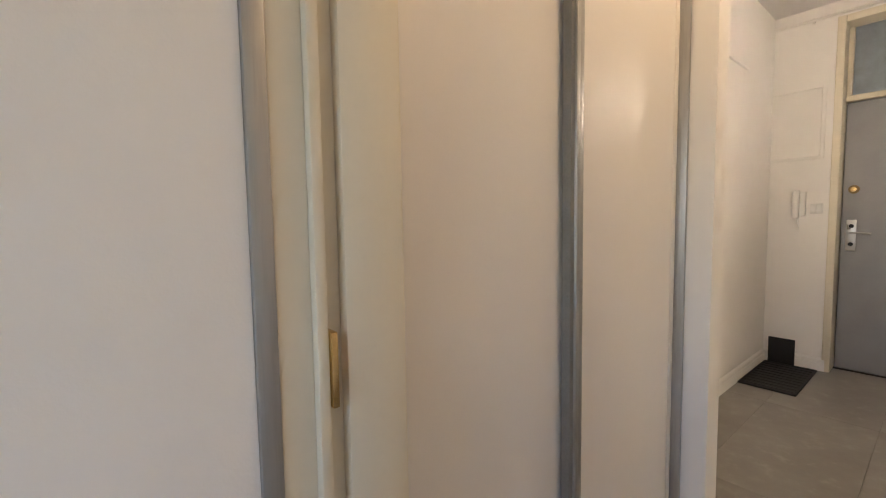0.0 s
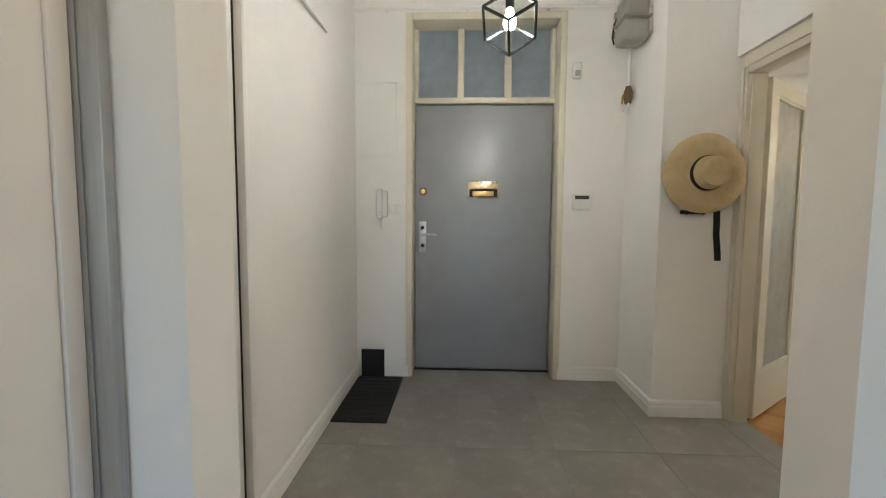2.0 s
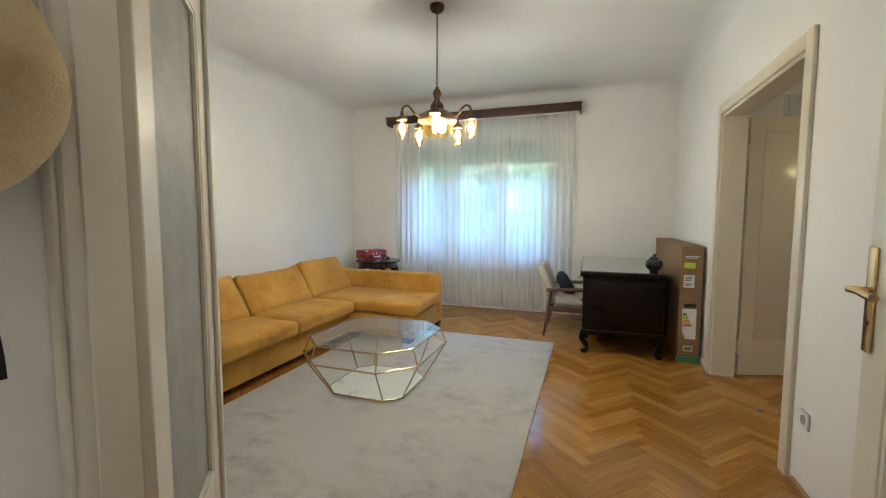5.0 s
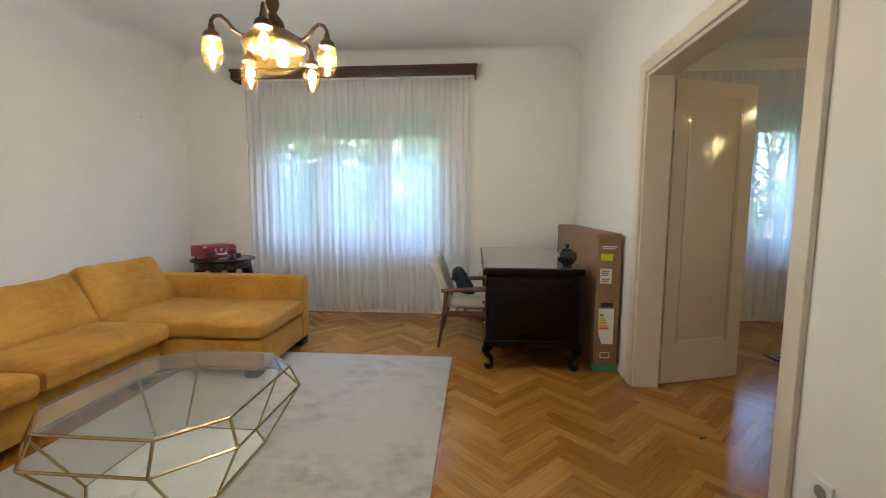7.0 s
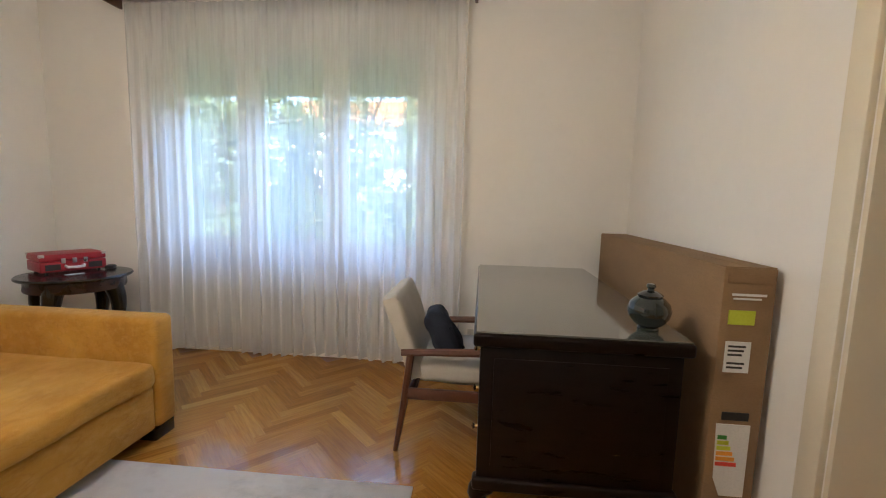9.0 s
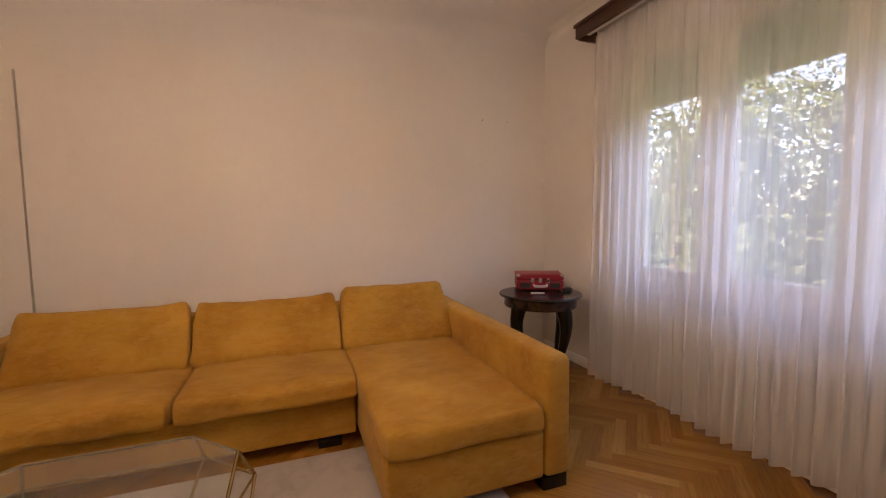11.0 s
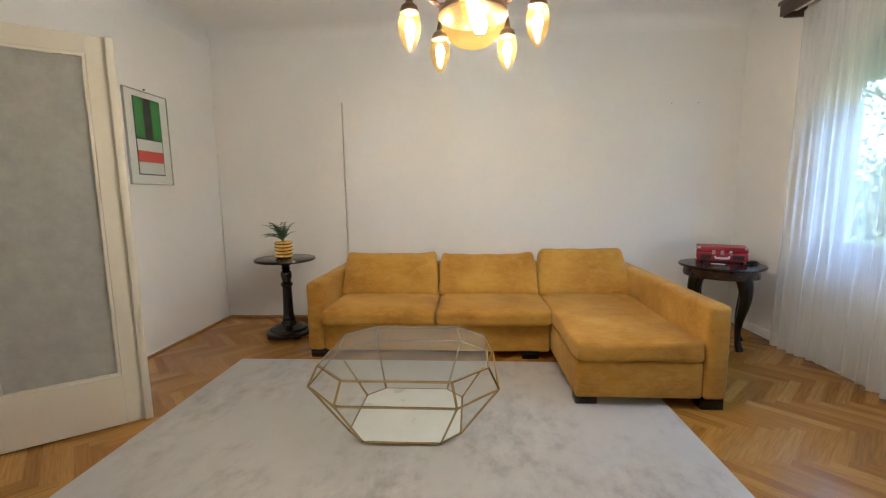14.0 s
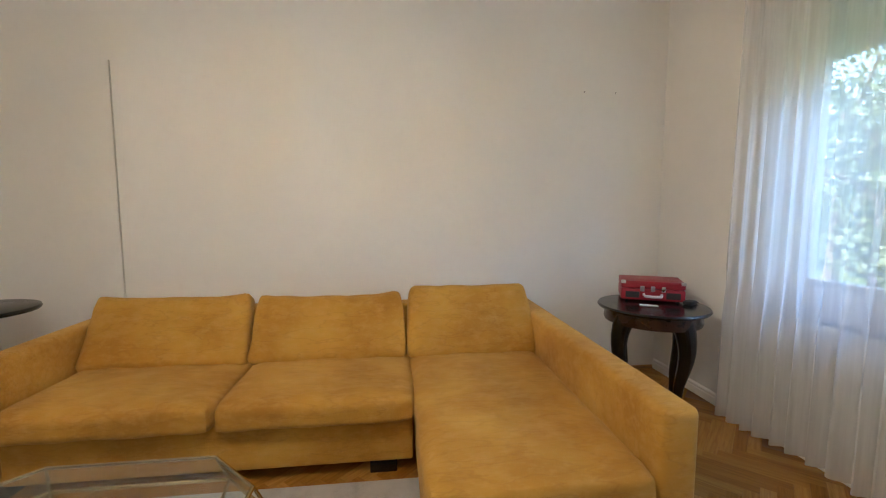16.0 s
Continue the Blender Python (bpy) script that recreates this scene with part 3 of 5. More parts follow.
def window(name, w, mullions, shutter_z, label):
    """A casement window in the wall's opening: frame, sashes, panes, sill and a half-lowered roller shutter."""
    x0, x1, z0, z1 = w
    win = thing(name, pose(0, 0, 0), label, "window")
    tagged(win, kind="structure")
    y0, y1 = 7.44, 7.50
    f = 0.115
    part("window_frame", boxes((x0, x0 + f, y0, y1, z0, z1), (x1 - f, x1, y0, y1, z0, z1), (x0 + f, x1 - f, y0, y1, z0, z0 + f), (x0 + f, x1 - f, y0, y1, z1 - f, z1)), WHITE, win, "white painted wooden frame", False)
    edges = [x0 + f] + [m for pair in mullions for m in pair] + [x1 - f]
    for i in range(0, len(edges), 2):
        a, b = edges[i], edges[i + 1]
        s = 0.085
        sash = part("sash", boxes((a, a + s, y0 + 0.004, y1 - 0.01, z0 + f, z1 - f), (b - s, b, y0 + 0.004, y1 - 0.01, z0 + f, z1 - f),
                                  (a + s, b - s, y0 + 0.004, y1 - 0.01, z0 + f, z0 + f + s), (a + s, b - s, y0 + 0.004, y1 - 0.01, z1 - f - s, z1 - f)), WHITE, win, "", False)
        pane = part("pane", boxes((a + s, b - s, 7.466, 7.470, z0 + f + s, z1 - f - s)), WINGLASS, sash, "clear glass", False)
        pane.visible_shadow = False
    for a, b in mullions:
        part("mullion", boxes((a, b, y0, y1, z0 + f, z1 - f)), WHITE, win, "", False)
    part("window_sill", rbox(x0 - 0.05, x1 + 0.05, 7.305, 7.44, z0 - 0.035, z0, 0.008), WHITE, win, "white painted inner sill")
    shutter = part("roller_shutter", boxes((x0 + 0.02, x1 - 0.02, 7.575, 7.579, shutter_z, z1)), SHUTTER, win, "half-lowered grey-green roller shutter", False)
    z = shutter_z
    sl = bpy.data.meshes.new("slat")
    bm = rbox(x0 + 0.02, x1 - 0.02, 7.560, 7.574, 0.002, 0.043, 0.005, 1)
    bm.to_mesh(sl)
    bm.free()
    sl.materials.append(SHUTTER)
    while z < z1 - 0.03:
        s = new("slat", sl)
        s.location.z = z
        s.parent = shutter
        z += 0.045
    return win


window("window_1", W1, [(-3.750, -3.705), (-3.045, -3.033)], 2.03, "three-part white casement window with half-lowered shutter")
window("window_2", W2, [(0.84, 0.95)], 2.05, "white casement window with half-lowered shutter in the second room")

# ---- doors ----


def casing_x(name, x, y0, y1, z, depth, w=0.11, t=0.022, material=None, label="ivory painted door casing"):
    """Casing round an opening in a wall that stands across x: on the face at x, towards -x."""
    d = thing(name, pose(0, 0, 0), label, "door frame")
    tagged(d, kind="structure")
    m = material or TRIM
    part("architrave", rbox(x - t, x + 0.002, y0 - w, y0 - 0.004, 0, z + w, 0.006), m, d)
    part("architrave", rbox(x - t, x + 0.002, y1 + 0.004, y1 + w, 0, z + w, 0.006), m, d)
    part("architrave", rbox(x - t, x + 0.002, y0 - 0.003, y1 + 0.003, z + 0.004, z + w, 0.006), m, d)
    part("jamb", boxes((x, x + depth, y0 - 0.001, y0 + 0.016, 0, z)), m, d, "", False)
    part("jamb", boxes((x, x + depth, y1 - 0.016, y1 + 0.001, 0, z)), m, d, "", False)
    part("head", boxes((x, x + depth, y0 + 0.017, y1 - 0.017, z - 0.016, z + 0.001)), m, d, "", False)
    return d


def lever(parent, material, side=1):
    """A lever handle with a long back plate, in the leaf's own axes: x along the leaf, y out of it."""
    plate = part("handle_plate", rbox(-0.02, 0.02, 0.0, 0.008, -0.16, 0.11, 0.004), material, parent)
    part("lever", merge(tube([(0, 0.006, 0), (0, 0.045, 0)], 0.009), tube([(0.004 * side, 0.045, 0), (-0.05 * side, 0.047, 0.002), (-0.115 * side, 0.045, -0.004)], [0.009, 0.009, 0.011])), material, plate)
    part("keyhole", moved(lathe([(0, 0), (0.007, 0), (0.007, 0.003), (0, 0.003)], 12), pose(0, 0.008, -0.085, -90)), BLACKM, plate)
    return plate


def panel_leaf(name, m, w, h, t, label, panels, material, glazed=False):
    """A door leaf whose hinge is its origin, x along the leaf, y through it."""
    d = thing(name, m, label, "door")
    tagged(d, kind="structure")
    st = 0.115
    zs = panels
    part("stile", rbox(0.0, st, -t / 2, t / 2, 0.012, h, 0.004, 1), material, d)
    part("stile", rbox(w - st, w, -t / 2, t / 2, 0.012, h, 0.004, 1), material, d)
    lo = 0.012
    rails = [(lo, zs[0][0])] + [(zs[i][1], zs[i + 1][0]) for i in range(len(zs) - 1)] + [(zs[-1][1], h)]
    for a, b in rails:
        part("rail", rbox(st - 0.004, w - st + 0.004, -t / 2 + 0.0008, t / 2 - 0.0008, a, b, 0.002, 1), material, d)
    for a, b in zs:
        if glazed:
            part("glass_pane", boxes((st - 0.006, w - st + 0.006, -0.004, 0.004, a - 0.006, b + 0.006)), FROST, d, "frosted textured glass", False)
            g = 0.014
            for s in (-1, 1):
                ya, yb = sorted((s * 0.005, s * (t / 2 - 0.004)))
                part("glazing_bead", boxes((st, st + g, ya, yb, a, b), (w - st - g, w - st, ya, yb, a, b), (st + g, w - st - g, ya, yb, a, a + g), (st + g, w - st - g, ya, yb, b - g, b)), material, d, "", False)
        else:
            part("panel", rbox(st - 0.004, w - st + 0.004, -t / 2 + 0.008, t / 2 - 0.008, a - 0.004, b + 0.004, 0.004), material, d)
            for s in (-1, 1):
                ya, yb = sorted((s * (t / 2 - 0.0078), s * (t / 2 - 0.001)))
                part("moulding", merge(rbox(st + 0.001, st + 0.015, ya, yb, a, b, 0.003, 1), rbox(w - st - 0.015, w - st - 0.001, ya, yb, a, b, 0.003, 1), rbox(st + 0.016, w - st - 0.016, ya, yb, a, a + 0.014, 0.003, 1), rbox(st + 0.016, w - st - 0.016, ya, yb, b - 0.014, b, 0.003, 1)), material, d)
    return d


# living room's double door, with both glazed leaves open
frame1 = thing("door_frame_1", pose(0, 0, 0), "ivory painted casing of the living room's double door", "door frame")
tagged(frame1, kind="structure")
part("post", merge(rbox(-2.900, -2.834, 2.153, 2.272, 0, 2.236, 0.006), rbox(-2.884, -2.850, 2.141, 2.1525, 0, 2.236, 0.005), rbox(-2.833, -2.822, 2.180, 2.266, 0, 2.122, 0.003)), TRIM, frame1, "ivory moulded post")
part("post", merge(rbox(-1.195, -1.120, 2.153, 2.272, 0, 2.236, 0.006), rbox(-1.198, -1.160, 2.141, 2.1525, 0, 2.236, 0.005)), TRIM, frame1, "ivory moulded post")
part("head", merge(rbox(-2.833, -1.196, 2.153, 2.272, 2.126, 2.236, 0.006), rbox(-2.849, -1.199, 2.139, 2.1525, 2.165, 2.238, 0.005)), TRIM, frame1, "ivory moulded head")
hx, hy, fx, fy = -2.862, 2.298, -3.305, 2.878
ang = math.degrees(math.atan2(fy - hy, fx - hx))
panel_leaf("door_1_left", pose(hx, hy, 0, 0, 0, ang), 0.72, 2.115, 0.045, "open ivory double-door leaf with tall frosted glass", [(0.30, 2.02)], TRIM, True)
part("astragal", rbox(0.692, 0.730, -0.040, -0.0228, 0.012, 2.115, 0.005), TRIM, bpy.data.objects["door_1_left"], "overlapping strip on the closing edge")
leaf_r = panel_leaf("door_1_right", pose(-1.222, 2.19, 0, 0, 0, 85.3), 0.80, 2.115, 0.045, "open ivory double-door leaf with brass lever handle", [(0.30, 2.02)], TRIM, True)
lever(leaf_r, BRASS, 1).matrix_local = pose(0.77, 0.0225, 1.11)

# doorway and open leaf to the second room
casing_x("door_frame_2", XE, D2[0], D2[1], D2[2], 0.165, 0.085)
hx, hy, fx, fy = -0.700, 5.545, -0.08, 5.745
ang = math.degrees(math.atan2(fy - hy, fx - hx))
leaf2 = panel_leaf("door_2", pose(hx, hy, 0, 0, 0, ang), 0.66, 2.07, 0.042, "open cream painted panelled door leaf with glossy paint", [(0.30, 1.97)], DOORW)
for z in (0.25, 1.10, 1.80):
    part("hinge", moved(lathe([(0, -0.06), (0.011, -0.06), (0.011, 0.06), (0, 0.06)], 10), pose(-0.012, -0.024, z)), DOORW, leaf2)

# entry door
entry = thing("door_3", pose(0, 0, 0), "closed grey upholstered entry door with brass letter plate", "door")
tagged(entry, kind="structure")
part("leaf", rbox(-3.665, -3.622, 0.093, 1.193, 0.012, 2.165, 0.012, 3), GREYDOOR, entry, "grey padded leather-cloth covering")
# black colour paints the dark gap below the leaf
part("threshold", rbox(-3.69, -3.61, 0.07, 1.22, 0.0, 0.010, 0.003), BLACKM, entry, "threshold strip coloured black for the shaded gap under the leaf")
part("frame_post", rbox(-3.68, -3.452, 0.040, 0.090, 0, 2.80, 0.006), TRIM, entry, "ivory painted frame")
part("frame_post", rbox(-3.68, -3.452, 1.197, 1.245, 0, 2.80, 0.006), TRIM, entry, "ivory painted frame")
part("frame_head", rbox(-3.68, -3.455, 0.091, 1.196, 2.745, 2.80, 0.006), TRIM, entry)
part("frame_rail", rbox(-3.68, -3.60, 0.091, 1.196, 2.170, 2.215, 0.005), TRIM, entry, "ivory rail below the transom")
for a, b in ((0.091, 0.122), (0.432, 0.482), (0.802, 0.855), (1.158, 1.196)):
    part("glazing_bar", rbox(-3.66, -3.605, a, b, 2.216, 2.744, 0.005), TRIM, entry)
for a, b in ((0.123, 0.431), (0.483, 0.801), (0.856, 1.157)):
    part("transom_pane", boxes((-3.645, -3.640, a, b, 2.217, 2.743)), TRANSOM, entry, "frosted glass, its blue-grey standing in for daylight on it", False)
part("frame_face", boxes((-3.72, -3.682, 0.02, 1.27, 0.0, 2.80)), WALL, entry, "", False)
letter = part("letter_plate", rbox(-3.622, -3.608, 0.520, 0.772, 1.425, 1.560, 0.006), CHAMP, entry, "pale brass letter plate")
part("flap", rbox(-3.609, -3.598, 0.557, 0.730, 1.436, 1.482, 0.006), BRASS, letter, "brass flap")
# flat black sheet: the gap's shade round the flap is put into colour
part("recess_sheet", boxes((-3.609, -3.6065, 0.535, 0.757, 1.432, 1.496)), BLACKM, letter, "flat black sheet coloured for the shaded gap round the flap", False)
part("flap_bar", tube([(-3.602, 0.55, 1.50), (-3.597, 0.58, 1.502), (-3.597, 0.72, 1.502), (-3.602, 0.745, 1.50)], 0.007), BRASS, letter)
part("spyhole", moved(lathe([(0, 0), (0.016, 0), (0.014, 0.01), (0, 0.012)], 16), pose(-3.609, 0.715, 1.515, 0, 90)), BRASS, letter)
part("upper_lock", moved(lathe([(0, 0), (0.034, 0), (0.032, 0.008), (0.022, 0.018), (0.020, 0.026), (0, 0.03)], 24), pose(-3.622, 0.160, 1.477, 0, 90)), BRASS, entry, "round brass upper lock")
plate = part("handle_plate", rbox(-3.622, -3.612, 0.127, 0.187, 0.985, 1.235, 0.005), STEEL, entry, "satin steel lock plate")
part("lever", merge(tube([(-3.613, 0.157, 1.13), (-3.57, 0.157, 1.13)], 0.009), tube([(-3.57, 0.152, 1.13), (-3.568, 0.20, 1.132), (-3.57, 0.275, 1.128)], [0.009, 0.008, 0.007])), STEEL, plate)
for z in (1.185, 1.04):
    part("cylinder", moved(lathe([(0, 0), (0.016, 0), (0.015, 0.006), (0, 0.007)], 16), pose(-3.612, 0.157, z, 0, 90)), BLACKM, plate)
for z in (0.25, 1.13, 1.94):
    part("hinge", tube([(-3.606, 1.197, z - 0.05), (-3.606, 1.197, z + 0.05)], 0.010), TRIM, entry)

# door frame and brass strike plate beside the wardrobe
f3 = thing("door_frame_3", pose(0, 0, 0), "cream painted door frame with a brass strike plate", "door frame")
tagged(f3, kind="structure")
part("casing", rbox(0.606, 0.725, -0.10, 0.035, 0, 2.75, 0.006), TRIM, f3)
part("rebate", boxes((0.726, 0.757, -0.10, 0.012, 0, 2.75)), TRIM, f3, "", False)
part("stop", rbox(0.758, 0.778, -0.10, 0.040, 0, 2.75, 0.004), TRIM, f3)
part("reveal", boxes((0.779, 0.832, -0.10, 0.022, 0, 2.75)), TRIM, f3, "", False)
part("reveal_edge", rbox(0.833, 0.866, -0.10, 0.028, 0, 2.75, 0.004), ALU, f3, "pale blue-grey edge strip")
part("strike_plate", rbox(0.746, 0.7575, 0.010, 0.046, 0.985, 1.11, 0.002), BRASS, f3, "worn brass strike plate")
wall("wall_prehall_left", (0.867, 2.8, -0.10, 0.020, 0, H))

# ---- hall ----
wardrobe = thing("wardrobe", pose(0, 0, 0), "built-in wardrobe with off-white sliding panels and aluminium profiles", "wardrobe")
part("carcass", boxes((-0.795, 0.605, -0.62, -0.60, 0, 2.6), (0.585, 0.605, -0.599, -0.101, 0, 2.6)), WHITE, wardrobe, "", False)
GRIP = -0.045
part("top_track", rbox(-0.79, 0.60, -0.14, -0.012, 2.56, 2.62, 0.003), ALU, wardrobe)
part("bottom_track", rbox(-0.79, 0.60, -0.14, -0.012, 0.0, 0.045, 0.003), ALU, wardrobe)
for x0, x1, y in ((-0.16, 0.60, -0.085), (-0.775, GRIP, -0.055)):
    door = part("sliding_door", rbox(x0 + 0.03, x1 - 0.03, y - 0.010, y + 0.004, 0.09, 2.52, 0.002, 1), WARDP, wardrobe, "off-white panel")
    part("rail", boxes((x0 + 0.03, x1 - 0.03, y - 0.014, y + 0.008, 0.048, 0.089)), ALU, door, "", False)
    part("rail", boxes((x0 + 0.03, x1 - 0.03, y - 0.014, y + 0.008, 2.521, 2.558)), ALU, door, "", False)
    if x1 > 0:
        part("profile", rbox(x0, x0 + 0.0295, y - 0.012, y + 0.002, 0.048, 2.558, 0.003), ALU, door)
        part("profile", rbox(x1 - 0.029, x1, y - 0.012, y + 0.004, 0.048, 2.558, 0.003), WARDP, door)
    else:
        part("handle_profile", merge(rbox(x1 - 0.050, x1 - 0.026, y - 0.012, y + 0.016, 0.048, 2.558, 0.004), rbox(x1 - 0.024, x1 - 0.006, y - 0.012, y + 0.020, 0.048, 2.558, 0.004), boxes((x1 - 0.026, x1 - 0.024, y - 0.012, y + 0.006, 0.048, 2.558))), ALU, door, "grooved aluminium grip")
        # dark strip paints the shade of the gap between the sliding doors
        part("gap_edge", boxes((x1 - 0.006, x1 + 0.012, y - 0.018, y + 0.012, 0.048, 2.558)), GAPGREY, door, "dark grey strip coloured for the gap between the doors", False)
        part("profile", rbox(x0, x0 + 0.029, y - 0.012, y + 0.008, 0.048, 2.558, 0.003), WARDP, door)
part("side_profile", merge(rbox(-0.797, -0.778, -0.075, -0.012, 0.046, 2.558, 0.003), boxes((-0.777, -0.7755, -0.075, -0.040, 0.046, 2.558))), ALU, wardrobe, "aluminium wall profile")

closet = thing("hall_closet", pose(0, 0, 0), "white built-in hall closet with a gap drawn in black", "closet")
part("door", rbox(-1.734, -0.93, -0.40, -0.355, 0.02, 2.6, 0.004), WHITE, closet, "white flush door")
# black strip puts the dark of the gap beside the door into colour
part("gap_strip", boxes((-1.764, -1.735, -0.42, -0.365, 0.0, 2.6)), BLACKGAP, closet, "black strip drawn for the dark gap", False)
part("edge_trim", rbox(-1.80, -1.765, -0.42, -0.335, 0.0, 2.7, 0.004), WHITE, closet, "white edge trim")

# service panel, intercom and switches on the entry wall
pan = thing("service_panel", pose(-3.465, -0.19, 2.02), "white flush service panel on the hall wall", "panel")
part("frame", merge(boxes((0, 0.012, -0.185, -0.165, -0.29, 0.29)), boxes((0, 0.012, 0.165, 0.185, -0.29, 0.29)), boxes((0, 0.012, -0.164, 0.164, 0.27, 0.29)), boxes((0, 0.012, -0.164, 0.164, -0.29, -0.27))), WHITE, pan, "", False)
part("door", rbox(0, 0.008, -0.160, 0.160, -0.266, 0.266, 0.002), WALL, pan)
inter = thing("intercom_handset", pose(-3.465, -0.145, 1.37), "white wall intercom with handset", "intercom")
part("base", rbox(0, 0.03, -0.045, 0.045, -0.10, 0.10, 0.008), PLASTIC, inter)
part("handset", rbox(0.03, 0.06, -0.035, 0.010, -0.115, 0.115, 0.012), PLASTIC, inter)
part("cord", tube([(0.03, -0.01, -0.11), (0.035, 0.0, -0.16), (0.03, 0.01, -0.20), (0.02, 0.0, -0.16), (0.01, 0.0, -0.10)], 0.005), PLASTIC, inter)
sw = thing("wall_switch", pose(-3.465, -0.035, 1.33), "white double light switch", "switch")
part("plate", rbox(0, 0.009, -0.04, 0.04, -0.04, 0.04, 0.003), PLASTIC, sw)
part("rocker", rbox(0.009, 0.014, -0.032, -0.001, -0.032, 0.032, 0.002), PLASTIC, sw)
part("rocker", rbox(0.009, 0.014, 0.001, 0.032, -0.032, 0.032, 0.002), PLASTIC, sw)
th = thing("thermostat", pose(-3.465, 1.382, 1.395), "white wall thermostat with a dark display", "thermostat")
part("housing", rbox(0, 0.025, -0.07, 0.07, -0.06, 0.06, 0.010), PLASTIC, th)
part("display", rbox(0.0245, 0.0265, -0.052, 0.052, 0.018, 0.045, 0.001, 1), LCD, th, "dark liquid-crystal display")
det = thing("door_sensor", pose(-3.465, 1.318, 2.362), "small white wall sensor", "sensor")
part("body", rbox(0, 0.045, -0.035, 0.035, -0.06, 0.06, 0.015, 3), PLASTIC, det)
part("window", rbox(0.0445, 0.047, -0.018, 0.018, -0.045, -0.005, 0.001, 1), GREYPL, det)

meter = thing("gas_meter", pose(-3.13, 1.585, 2.545), "grey gas meter with pipe fittings mounted high on the wall", "meter")
part("body", rbox(-0.095, 0.095, -0.085, 0.085, -0.125, 0.015, 0.035, 4), GREYPL, meter, "pale grey lower housing")
part("cover", rbox(-0.088, 0.088, -0.080, 0.080, 0.026, 0.155, 0.030, 4), GREYPL, meter, "pale grey upper housing")
part("seam", rbox(-0.102, 0.102, -0.092, 0.092, 0.0145, 0.0265, 0.006), GREYPL, meter)
part("bracket", rbox(-0.05, 0.05, 0.080, 0.115, -0.06, 0.09, 0.004), WHITE, meter)
for x, z in ((-0.135, -0.01), (-0.125, 0.115)):
    tap = part("fitting", moved(lathe([(0, -0.035), (0.020, -0.035), (0.026, -0.026), (0.026, -0.010), (0.018, -0.004), (0.018, 0.012), (0.028, 0.018), (0.028, 0.034), (0, 0.036)], 14), pose(x, -0.02, z, 0, 70)), GREYPL, meter)
    part("grip", rbox(x - 0.012, x + 0.012, -0.075, -0.045, z - 0.022, z + 0.022, 0.006), GREYPL, tap)
part("pipe", tube([(-0.045, 0.0, 0.15), (-0.045, 0.0, 0.24), (-0.075, 0.0, 0.275), (-0.27, 0.0, 0.275)], 0.018, 10), WHITE, meter)
part("pipe", tube([(0.05, 0.0, 0.15), (0.05, 0.0, 0.374)], 0.018, 10), BLACKM, meter, "dark supply pipe")
part("cable", tube([(-0.10, -0.06, 0.10), (-0.135, -0.07, 0.06), (-0.12, -0.085, -0.03), (-0.10, -0.08, -0.085)], 0.006), BLACKM, meter)
valve = thing("pipe_valve", pose(-3.335, 1.655, 2.15), "white pipe with a valve fitting on the wall", "valve")
part("pipe", tube([(0, 0, -0.02), (0, 0, 0.33), (0.12, -0.04, 0.345)], 0.013, 10), WHITE, valve, "white painted pipe")
part("body", moved(lathe([(0, -0.06), (0.022, -0.06), (0.030, -0.02), (0.030, 0.02), (0.018, 0.06), (0, 0.06)], 16), pose(0, 0, 0.0)), VALVE, valve, "tarnished brass valve body")
part("loop", tube([(0.01, 0, -0.02), (0.012, 0, -0.075), (-0.015, -0.01, -0.105), (-0.055, -0.01, -0.10)], 0.008, 8), WHITE, valve, "white loop of cable")
part("tap", tube([(-0.02, -0.01, 0.02), (-0.045, -0.02, 0.01), (-0.06, -0.02, -0.045)], 0.008), BRASS, valve, "small brass tap")
run = thing("ceiling_pipe", pose(0, 0, 0), "thin white pipe run below the ceiling", "pipe")
part("pipe", tube([(-3.43, -0.34, 2.815), (-3.43, 1.60, 2.815)], 0.011, 8), WHITE, run)
for y in (-0.1, 0.5, 1.1):
    part("clip", rbox(-3.466, -3.425, y - 0.008, y + 0.008, 2.80, 2.832, 0.003), WHITE, run)
vent = thing("wall_vent_flap", pose(-2.4, -0.345, 2.36), "white hatch high on the hall's side wall", "hatch")
part("lip", rbox(-0.35, 0.35, 0, 0.016, -0.008, 0.008, 0.003), WHITE, vent)

tray = thing("shoe_tray", pose(-3.04, -0.15, 0), "black rubber boot tray with an upright back plate", "tray")
part("mat", rbox(-0.37, 0.36, -0.175, 0.175, 0.0, 0.018, 0.006), RUBBER, tray)
for i in range(11):
    x = -0.33 + i * 0.065
    part("rib", rbox(x - 0.012, x + 0.012, -0.16, 0.16, 0.017, 0.022, 0.002, 1), RUBBER, tray)
part("back_plate", rbox(-0.366, -0.352, -0.15, 0.03, 0.018, 0.235, 0.004), RUBBER, tray)


